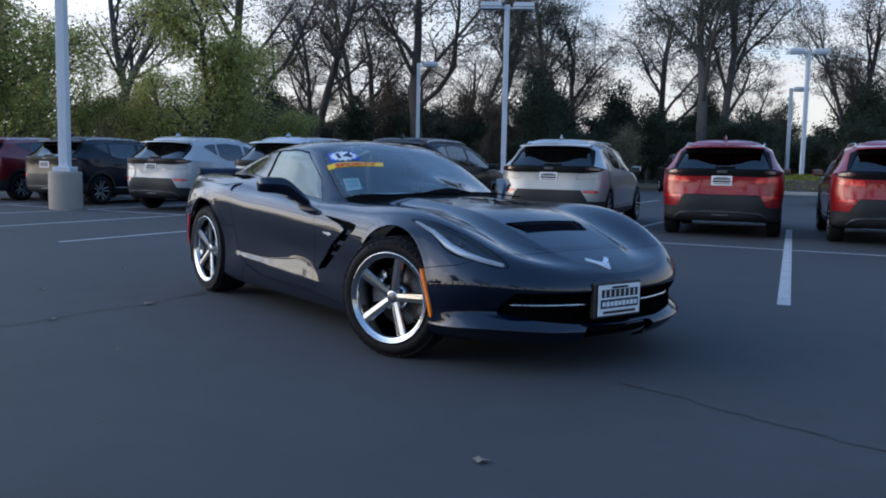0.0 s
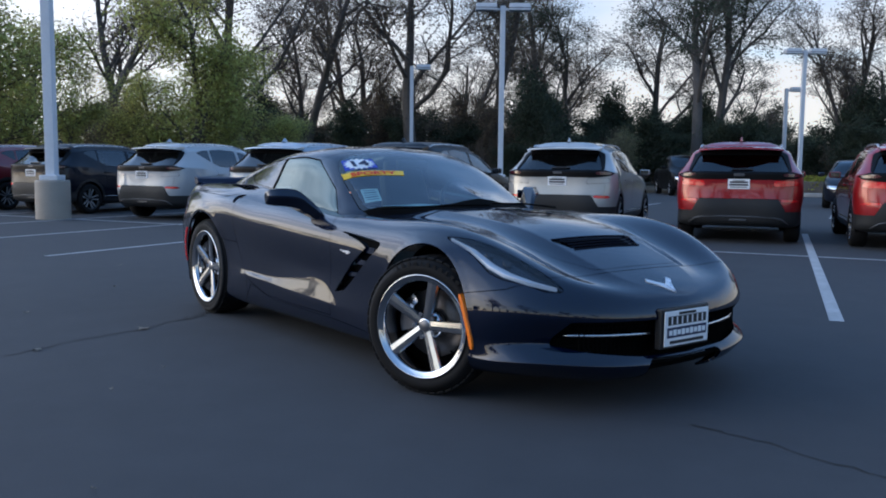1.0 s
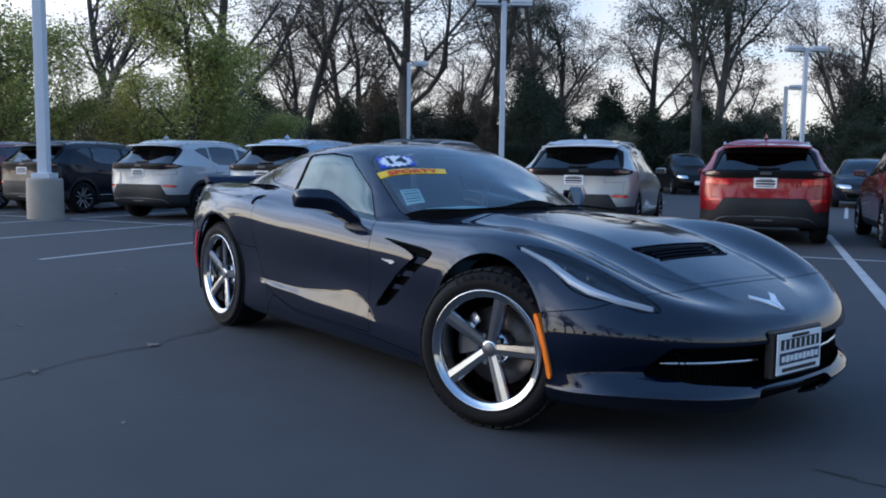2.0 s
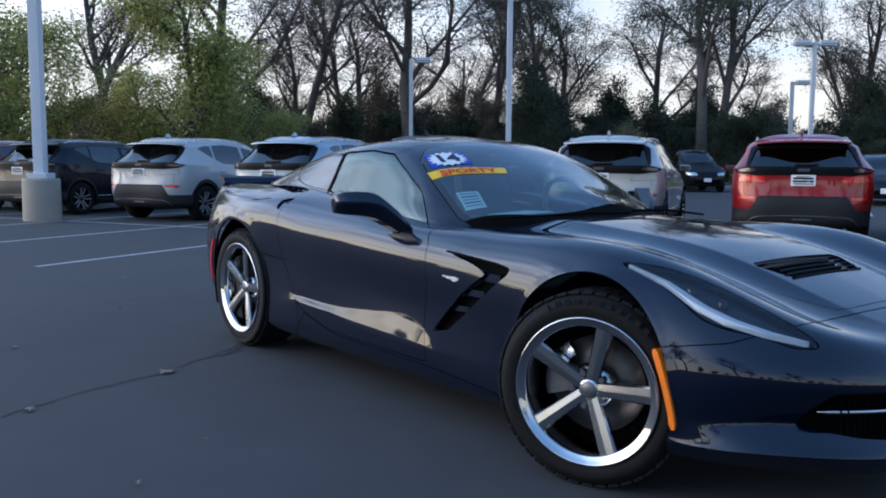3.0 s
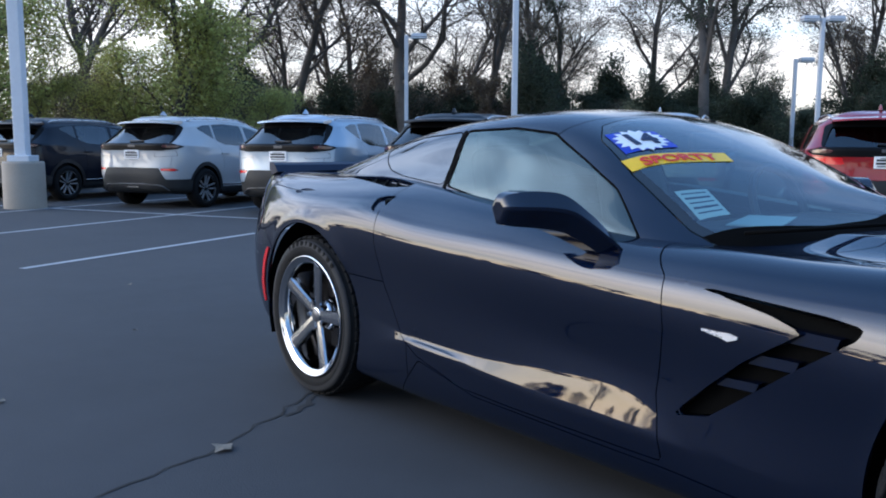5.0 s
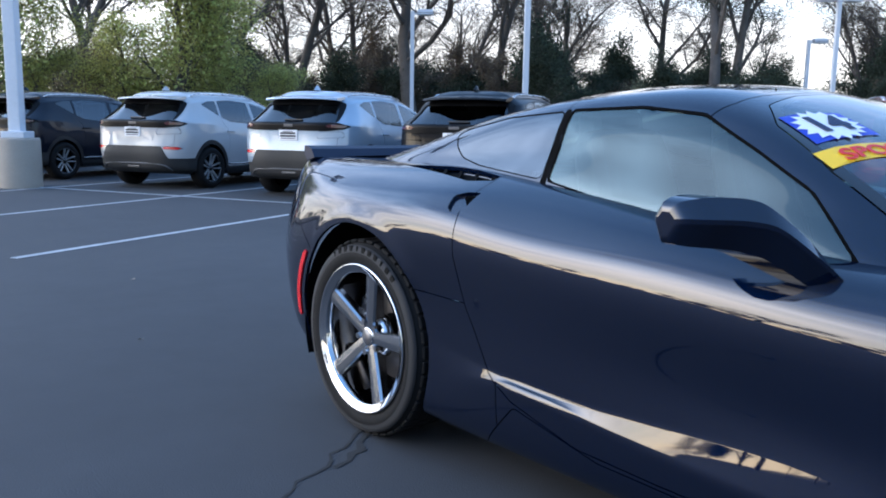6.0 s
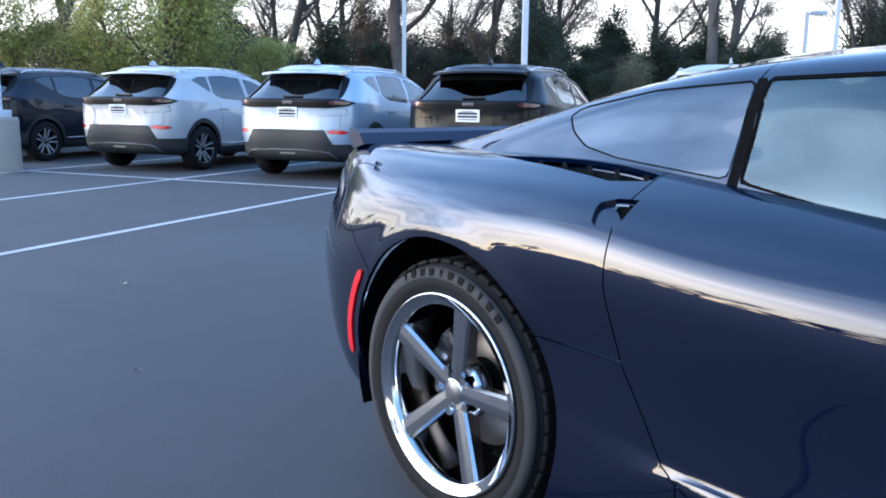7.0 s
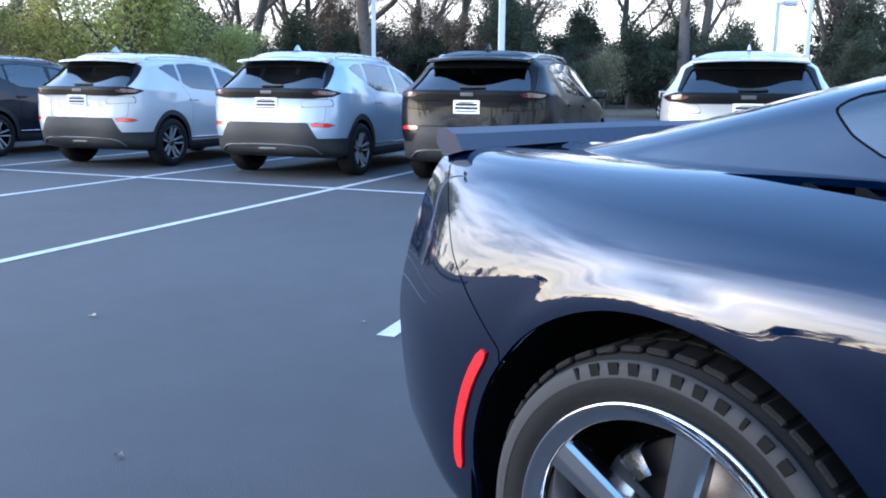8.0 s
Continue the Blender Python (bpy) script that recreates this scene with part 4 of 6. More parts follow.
def coupe_details(car):
    navy = M["navy"]
    # tail spoiler: a blade with raised ends
    n = 25
    V, F = [], []
    for i in range(n):
        w = -.722 + 1.444 * i / (n - 1)
        back = -3.448 - .100 * (1 - (w / .722) ** 2)
        up = .004 * (abs(w) / .722) ** 4
        ring = [(back + .080, .936), (back + .055, .966 + up), (back + .020, .978 + up), (back, .977 + up), (back - .004, .950), (back + .02, .920)]
        V += [(x, w, z) for x, z in ring]
    m = 6
    for i in range(n - 1):
        for j in range(m):
            F.append((i * m + j, (i + 1) * m + j, (i + 1) * m + (j + 1) % m, i * m + (j + 1) % m))
    F += [tuple(range(m)), tuple(range((n - 1) * m + m - 1, (n - 1) * m - 1, -1))]
    mesh_ob("spoiler", V, F, M["navy_satin"], car, smooth=False)
    for sgn in (-1, 1):
        # door mirror on its slanted arm
        # sections from the outer tip to the foot: half width, rear x, front x, low, crease and top heights
        rows = np.array([(1.070, -1.400, -1.360, .862, .895, .912), (1.062, -1.412, -1.335, .848, .897, .930), (1.03, -1.412, -1.300, .842, .897, .941), (.985, -1.405, -1.270, .838, .896, .943),
                         (.94, -1.385, -1.235, .830, .890, .938), (.905, -1.345, -1.205, .812, .870, .914), (.86, -1.275, -1.165, .775, .824, .864), (.820, -1.225, -1.135, .745, .782, .810), (.785, -1.205, -1.115, .725, .742, .756)])
        rows = spline(np.linspace(0, 1, 9), rows, np.linspace(0, 1, 33))
        ring = []
        for _, xr, xf, z0, z1, z2 in rows:
            e = min(.022, (xf - xr) * .25)
            ring.append([(xr + e, z0), (xf - e * 1.6, z0), (xf, z1 - .006), (xf, z1 + .004), (xf - e * 1.3, z2), (xr + e * .9, z2), (xr, z1 + .004), (xr, z1 - .006)])
        V = [(x, sgn * row[0], z) for row, pts in zip(rows, ring) for x, z in pts]
        F = [(8 * k + j, 8 * k + (j + 1) % 8, 8 * k + 8 + (j + 1) % 8, 8 * k + 8 + j) for k in range(len(rows) - 1) for j in range(8)]
        F = [tuple(range(7, -1, -1))] + F
        if sgn < 0:
            F = [tuple(reversed(f)) for f in F]
        mir = mesh_ob("door_mirror", V, [tuple(reversed(f)) for f in F], navy, car)
        for e in mir.data.edges:
            if abs(e.vertices[0] - e.vertices[1]) == 8 or max(e.vertices) < 8:
                e.use_edge_sharp = True
        part("mirror_glass", box_bm((.006, .13, .062), (-1.402, sgn * .982, .889), .002), M["chrome"], mir)
        # amber marker before the front wheel, red one behind the rear wheel
        for nm, mt, line in (("amber_marker", "amber", ((.238, .508), (.262, .455), (.281, .40), (.295, .335), (.302, .265))),
                             ("red_marker", "red_lens", ((-3.098, .602), (-3.136, .540), (-3.162, .475), (-3.178, .410), (-3.186, .340)))):
            tt = np.linspace(0, 4, 17)
            L = spline(np.arange(5), np.array(line), tt)
            pts = []
            for i in range(17):
                d = L[min(i + 1, 16)] - L[max(i - 1, 0)]
                d = d / np.linalg.norm(d)
                pts.append((on_skin(L[i][0], L[i][1], sgn, 0), Vector((-d[1], 0, d[0])), Vector((0, sgn, 0))))
            half = [.0105 * min(1, .5 + .5 * min(i, 16 - i)) for i in range(17)]
            V, F = band_mesh(pts, half, .006, .03)
            mesh_ob(nm, V, F, M[mt], car, "amber side marker lens" if mt == "amber" else "red side marker lens", smooth=False)
        # louvre bars in the intake beside the quarter window
        for k in range(5):
            x = -2.66 + .085 * k
            w0, w1 = .668 + .004 * k, .722 + .009 * k
            a, b = on_deck(x, w0, -.012, .8), on_deck(x + .06, w1, -.012, .8)
            a.y, b.y = sgn * w0, sgn * w1
            mesh_ob("intake_louvre", *band_mesh([(a, Vector((1, 0, 0)), Vector((0, 0, 1))), (b, Vector((1, 0, 0)), Vector((0, 0, 1)))], [.007, .007], .003, .012), M["matt_black"], car, smooth=False)
        # small bright badge behind the gill, fin inside the gill
        pts = [(on_skin(-.815 + .025 * i, .620 - .010 * i / 4 + (0.004 if i == 4 else 0), sgn, .001), Vector((0, 0, 1)), Vector((0, sgn, 0))) for i in range(5)]
        mesh_ob("fender_badge", *band_mesh(pts, [.002, .004, .006, .010, .003], .004, .01), M["badge"], car, "small chrome fender emblem", smooth=False)
        for x0, z0, x1, z1, hw in ((-.600, .640, -.475, .640, .017), (-.690, .567, -.565, .572, .014), (-.780, .492, -.665, .500, .012)):
            a, b = on_skin(x0, z0, sgn, -.022), on_skin(x1, z1, sgn, -.010)
            mesh_ob("gill_fin", *band_mesh([(a, Vector((.35, 0, .94)), Vector((0, sgn, 0))), (b, Vector((.35, 0, .94)), Vector((0, sgn, 0)))], [hw, hw], .004, .03), M["navy"], car, smooth=False)
        # head lamp inside: bright strip and two lenses
        strip = [(.06, .800), (.20, .788), (.325, .778), (.405, .752), (.50, .697), (.585, .630)]
        pts = [(on_deck(x, w, -.012) if sgn < 0 else Vector((x, w, on_deck(x, w, -.012).z)), Vector((.35, .9 * -sgn, 0)).normalized(), Vector((0, 0, 1))) for x, w in strip]
        mesh_ob("light_strip", *band_mesh(pts, [.004, .010, .018, .021, .016, .005], .006, .01), M["lamp_strip"], car, "pale light strip inside the headlight", smooth=False)
        for x, w, r in ((.27, .745, .020), (.36, .715, .020)):
            p = on_deck(x, w, -.020)
            V, F = lathe([(.001, -.004), (r * .7, -.001), (r * .95, .003), (r, .0), (r, -.012)], 20, axis="z")
            mesh_ob("projector", V, [tuple(reversed(f)) for f in F], M["gloss_black"], car, loc=Matrix.Translation((x, sgn * w, p.z)) @ Matrix.Rotation(radians(28), 4, "Y"))
    # chrome bars, mesh and lip in the grille
    for sgn in (-1, 1):
        pts = []
        for i in range(15):
            w = .17 + .44 * i / 14
            p = on_nose(w, .345, -.014)
            pts.append((p.x, sgn * -p.y * -1, .345 + .006 * (i / 14)))
        V, F = tube(pts, [.0085] * 14 + [.003], 8)
        mesh_ob("grille_bar", V, F, M["chrome"], car, "chrome grille bar")
    rows = []
    for z in (.258, .278, .298, .318, .362, .382, .402):
        pts = []
        for i in range(31):
            w = -.58 + 1.16 * i / 30
            p = on_nose(abs(w), z, -.036)
            pts.append((p.x, w, z))
        rows.append(tube(pts, .004, 5))
    for i in range(57):
        w = -.56 + .02 * i
        a, b = on_nose(abs(w), .25, -.038), on_nose(abs(w), .405, -.038)
        rows.append(tube([(a.x, w, .25), ((a.x + b.x) / 2 - .01, w + .004, .31), (b.x, w, .405)], .003, 4))
    mesh_ob("grille_mesh", *join(*rows), M["matt_black"], car)
    # dealer plate on the nose, with plain bars for its writing
    holder = part("plate_holder", box_bm((.035, .345, .185), (-.012, 0, 0), .008), M["black_trim"], car, loc=Matrix.Translation((.822, -.048, .368)))
    part("licence_plate", box_bm((.006, .31, .158), (.013, 0, 0), .003), M["white"], holder, "white dealer plate with dark bars")
    for z, wd, hh, yy in ((.066, .12, .012, 0), (.036, .27, .040, 0), (-.018, .28, .046, 0), (-.062, .24, .014, 0)):
        part("print", box_bm((.003, wd, hh), (.0165, yy, z)), M["black_ink"] if hh != .046 else M["blue_dark"], holder)
    for k in range(7):
        part("print", box_bm((.003, .007, .034), (.0185, -.11 + .036 * k, .036)), M["white"], holder)
    for k in range(9):
        part("print", box_bm((.003, .022, .026 if k % 2 else .022), (.0185, -.118 + .0295 * k, -.018)), M["white"], holder)
    # winged emblem on the nose, as plain shapes
    for sgn in (-1, 1):
        V = []
        for w, x in ((.004, .700), (.004, .765), (.045, .705), (.085, .668), (.072, .648), (.030, .684)):
            q = on_deck(x, w, .004, .35)
            V.append(Vector((x, w * sgn - .045, q.z)))
        for p in list(V):
            V.append(p - Vector((0, 0, .012)))
        F = [(0, 1, 2, 5), (5, 2, 3, 4), (0, 6, 7, 1), (1, 7, 8, 2), (2, 8, 9, 3), (3, 9, 10, 4), (4, 10, 11, 5), (5, 11, 6, 0)]
        mesh_ob("emblem", V, F, M["badge"], car, "chrome crossed-wing emblem", smooth=False)
    # louvres on the hood
    for i in range(5):
        x = .192 + .027 * i
        V = []
        for k in range(13):
            w = -.235 + .47 * k / 12
            z = on_deck(x, abs(w)).z
            V += [(x - .012, w, z - .004), (x + .010, w, z + .004), (x + .010, w, z - .002), (x - .012, w, z - .010)]
        F = []
        for k in range(12):
            for j in range(4):
                F.append((4 * k + j, 4 * k + 4 + j, 4 * k + 4 + (j + 1) % 4, 4 * k + (j + 1) % 4))
        mesh_ob("hood_louvre", V, F, navy, car, smooth=False)
    # wiper arms at the foot of the windscreen
    V, F = tube([(-.60, -.02, .858), (-.66, -.20, .858), (-.78, -.44, .846), (-.90, -.585, .834)], .0055, 6)
    mesh_ob("wiper", V, F, M["matt_black"], car)
    V, F = tube([(-.585, .50, .835), (-.60, .25, .862), (-.62, .02, .866)], .0055, 6)
    mesh_ob("wiper", V, F, M["matt_black"], car)


M["blue_dark"] = mat("dark_blue_print", (0.012, 0.02, 0.06), 0.6, var=0.05)
coupe_details(coupe)


def glass_place(x, w, glass, lift):
    """Place on the windscreen at a length x and half width w (right side positive), by a smooth surface through it."""
    if not GLASS_FIT:
        V = glass[0]
        V = V[(V[:, 0] < -.95) & (V[:, 0] > -1.56) & (-V[:, 1] > .12)]
        a, b = V[:, 0] + 1.25, -V[:, 1] - .4
        A = np.stack([a ** i * b ** j for i in range(5) for j in range(5) if i + j <= 4], 1)
        GLASS_FIT.append(np.linalg.lstsq(A, V[:, 2], rcond=None)[0])
    a, b = x + 1.25, abs(w) - .4
    z = float(np.dot(GLASS_FIT[0], [a ** i * b ** j for i in range(5) for j in range(5) if i + j <= 4]))
    return Vector((x, -w, z + lift))


GLASS_FIT = []


def stickers(car, glass):
    """Windscreen stickers: a blue starburst with the year, a yellow strip, a paper form."""
    def patch(name, outline, material, lift, label=""):
        # an outline in plan, laid on the glass as a fan of small triangles
        c = np.mean(outline, axis=0)
        V = [glass_place(c[0], c[1], glass, lift)]
        n = len(outline)
        for f in (.25, .5, .75, 1.0):
            V += [glass_place(c[0] + (p[0] - c[0]) * f, c[1] + (p[1] - c[1]) * f, glass, lift) for p in outline]
        F = [(0, 1 + i, 1 + (i + 1) % n) for i in range(n)] + [(1 + q * n + i, 1 + q * n + n + i, 1 + q * n + n + (i + 1) % n, 1 + q * n + (i + 1) % n) for q in range(3) for i in range(n)]
        return mesh_ob(name, V, F, material, car, label, smooth=False)

    def grid_quad(a, b, c, d, n):
        a, b, c, d = map(np.array, (a, b, c, d))
        return [tuple(a + (b - a) * i / n) for i in range(n)] + [tuple(b + (c - b) * i / n) for i in range(n)] + [tuple(c + (d - c) * i / n) for i in range(n)] + [tuple(d + (a - d) * i / n) for i in range(n)]

    # corners: upper left, upper right, lower right, lower left as read from in front
    blue = grid_quad((-1.475, .512), (-1.425, .315), (-1.300, .345), (-1.350, .552), 4)
    patch("year_sticker", blue, M["blue_sticker"], .003, "blue sticker with a white starburst and the number 14")
    cx, cw = np.mean(blue, axis=0)
    ax, aw = np.array((.050, -.202)) * .5, np.array((-.125, -.040)) * .5
    star = []
    for k in range(32):
        r = .96 if k % 2 == 0 else .74
        t = 2 * math.pi * k / 32
        star.append(tuple(np.array((cx, cw)) + ax * 1.06 * r * math.cos(t) - aw * 1.22 * r * math.sin(t)))
    patch("starburst", star, M["white"], .0045)
    yellow = grid_quad((-1.338, .590), (-1.215, .215), (-1.160, .245), (-1.282, .602), 6)
    patch("word_sticker", yellow, M["yellow_sticker"], .003, "yellow strip sticker with the word SPORTY in red")

    def write(text, size, mid, right, up, material, squeeze=1.0, lift=.0065):
        """Letters laid in the tangent plane of the glass at mid; right and up are steps in plan."""
        g = lambda q: glass_place(q[0], q[1], glass, 0)
        mid, right, up = np.array(mid), np.array(right), np.array(up)
        r = (g(mid + right) - g(mid - right)).normalized()
        u = g(mid + up) - g(mid - up)
        n = r.cross(u).normalized()
        if n.z < 0:
            n = -n
        u = n.cross(r)
        R = Matrix((r, u, n)).transposed().to_4x4()
        m = Matrix.Translation(g(mid)) @ R @ Matrix.Diagonal((squeeze, 1, 1, 1))
        ob = letters(text, size, m, material, car)
        # bend the letters to the glass
        ys = [v.co.y for v in ob.data.vertices]
        xs = [v.co.x for v in ob.data.vertices]
        shift = Vector(((min(xs) + max(xs)) / 2, (min(ys) + max(ys)) / 2, 0))
        for v in ob.data.vertices:
            p = m @ (v.co - shift)
            p.z = glass_place(p.x, -p.y, glass, lift + v.co.z).z
            v.co = p
        ob.matrix_local = Matrix()
        return ob

    for digit, step in (("1", -.36), ("4", .26)):
        write(digit, .108, np.array((cx, cw)) + ax * step, ax * .3, aw * .6, M["blue_dark"], 1.15, .0075)
    write("SPORTY", .060, (-1.244, .4145), np.array((.123, -.375)) * .4, np.array((-.028, -.006)), M["red_ink"], 1.3)
    form = grid_quad((-1.150, .568), (-1.100, .478), (-.990, .515), (-1.035, .600), 3)
    patch("paper_form", form, M["paper"], -.006, "pale printed form behind the glass")
    for k in range(5):
        t = .14 + .17 * k
        p = np.array((-1.150, .568)) * (1 - t) + np.array((-1.035, .600)) * t
        q = np.array((-1.100, .478)) * (1 - t) + np.array((-.990, .515)) * t
        d = (np.array((-1.035, .600)) - np.array((-1.150, .568))) * (.035 if k % 2 else .022)
        s0, s1 = p + (q - p) * .1, p + (q - p) * .88
        patch("print_line", [tuple(s0 - d), tuple(s1 - d), tuple(s1 + d), tuple(s0 + d)], M["blue_dark"], -.0045)


stickers(coupe, wind_glass)


def interior(car):
    """Dash, seats and wheel seen faintly through the glass."""
    part("dashboard", box_bm((.42, 1.02, .16), (-1.08, 0, .745), .05, 3), M["seat"], car)
    part("cabin_floor", box_bm((1.9, 1.24, .30), (-1.9, 0, .34), .03), M["seat"], car)
    for y in (-.36, .36):
        part("seat", box_bm((.50, .46, .20), (-1.72, y, .50), .07, 3), M["seat"], car)
        part("seat_back", box_bm((.16, .44, .56), (0, 0, 0), .07, 3, (.8, .8)), M["seat"], car, loc=Matrix.Translation((-2.02, y, .80)) @ Matrix.Rotation(radians(-18), 4, "Y"))
        part("headrest", box_bm((.10, .24, .16), (-2.13, y, 1.05), .045, 3), M["seat"], car)
    V, F = lathe([(.165, -.012), (.185, -.012), (.185, .012), (.165, .012), (.165, -.012)], 32)
    mesh_ob("steering_wheel", V, F, M["seat"], car, loc=Matrix.Translation((-1.33, .36, .83)) @ Matrix.Rotation(radians(68), 4, "Y") @ Matrix.Rotation(radians(90), 4, "X"))
    part("paper_on_dash", box_bm((.15, .40, .004), (0, 0, 0), .001), M["paper"], car, "pale sheet of paper on the dashboard", loc=pose(-1.03, -.27, .842, 0, 0, 22))
    part("rear_view_mirror", box_bm((.03, .24, .06), (-1.40, -.02, 1.09), .012), M["black_trim"], car)


interior(coupe)

# ---- the compact crossovers parked in the row; origin on the ground at the tail, nose along +x ----
SUV = [
    [(.16, 0, .25), (.06, 0, .29), (.015, 0, .42), (0, 0, .58), (.02, 0, .84), (.02, 0, 1.06), (.22, 0, 1.22), (.36, 0, 1.37), (.46, 0, 1.50), (.56, 0, 1.548)],
    [(.20, .52, .25), (.11, .60, .29), (.06, .64, .42), (.045, .65, .58), (.065, .65, .84), (.065, .645, 1.06), (.255, .565, 1.22), (.39, .52, 1.37), (.48, .38, 1.505), (.58, 0, 1.558)],
    [(.32, .68, .24), (.26, .80, .28), (.23, .835, .42), (.21, .85, .58), (.215, .862, .84), (.225, .852, 1.055), (.39, .735, 1.22), (.50, .665, 1.37), (.58, .47, 1.53), (.66, 0, 1.575)],
    at_x(.72, (.72, .22), (.83, .25), (.872, .42), (.885, .62), (.882, .86), (.862, 1.03), (.785, 1.22), (.715, 1.40), (.48, 1.545), (0, 1.59)),
    at_x(1.20, (.72, .20), (.82, .23), (.862, .40), (.875, .62), (.868, .86), (.845, .98), (.775, 1.22), (.690, 1.45), (.45, 1.57), (0, 1.605)),
    at_x(2.00, (.72, .20), (.82, .23), (.860, .40), (.870, .62), (.866, .85), (.842, .97), (.770, 1.20), (.680, 1.43), (.44, 1.57), (0, 1.60)),
    at_x(2.60, (.72, .20), (.82, .23), (.860, .40), (.870, .62), (.866, .85), (.842, .96), (.775, 1.13), (.685, 1.32), (.46, 1.45), (0, 1.50)),
    at_x(3.20, (.72, .20), (.82, .23), (.865, .40), (.875, .62), (.862, .83), (.835, .94), (.775, 1.00), (.695, 1.06), (.48, 1.12), (0, 1.16)),
    at_x(3.60, (.70, .21), (.80, .24), (.855, .40), (.868, .62), (.850, .80), (.800, .89), (.730, .93), (.640, .955), (.42, .98), (0, 1.0)),
    [(4.00, .58, .22), (4.02, .66, .25), (4.04, .71, .40), (4.04, .72, .60), (4.02, .70, .74), (4.0, .65, .81), (3.98, .58, .845), (3.96, .48, .87), (3.94, .30, .89), (3.92, 0, .90)],
    [(4.18, 0, .22), (4.25, 0, .25), (4.30, 0, .40), (4.29, 0, .58), (4.25, 0, .70), (4.22, 0, .75), (4.19, 0, .775), (4.16, 0, .79), (4.13, 0, .80), (4.09, 0, .81)],
]
SUV_REAR, SUV_BASE, SUV_R = 0.80, 2.675, 0.325


def suv_wheel():
    w = thing("wheel", "", "")
    R, rr, h = SUV_R, .225, .105
    V, F = lathe([(rr - .01, -h + .01), (rr + .01, -h - .004), ((R + rr) / 2, -h - .012), (R - .02, -h), (R, -h + .03), (R, h - .03), (R - .02, h), (rr, h)], 48)
    mesh_ob("tyre", V, [tuple(reversed(f)) for f in F], M["rubber"], w)
    V, F = lathe([(rr + .002, -h - .002), (rr - .008, -h - .006), (rr - .018, -h + .01), (rr - .03, h)], 48)
    rim = mesh_ob("rim", V, F, M["gloss_black"], w, "two-tone black and machined alloy rim")
    V, F = lathe([(.001, 0.0), (rr - .02, .01)], 40)
    mesh_ob("backing", V, F, M["matt_black"], rim)
    for k in range(10):
        a = 2 * math.pi * (k // 2) / 5 + (.22 if k % 2 else -.22)
        b = 2 * math.pi * (k // 2) / 5 + (.42 if k % 2 else -.42)
        p, q = Vector((.045 * math.sin(a), -h + .03, .045 * math.cos(a))), Vector(((rr - .012) * math.sin(b), -h + .002, (rr - .012) * math.cos(b)))
        side = Vector(((q - p).z, 0, -(q - p).x)).normalized()
        s0, s1 = side * .006, side * .009
        up = Vector((0, .03, 0))
        v = [p - s0, p + s0, q + s1, q - s1, p - s0 + up, p + s0 + up, q + s1 + up, q - s1 + up]
        mesh_ob("spoke", v, [(0, 3, 2, 1), (4, 5, 6, 7), (0, 1, 5, 4), (1, 2, 6, 5), (2, 3, 7, 6), (3, 0, 4, 7)], M["alloy"], rim, smooth=False)
    V, F = lathe([(.001, -h + .012), (.03, -h + .014), (.05, -h + .03), (.055, 0)], 24)
    mesh_ob("hub", V, F, M["gloss_black"], rim)
    return w


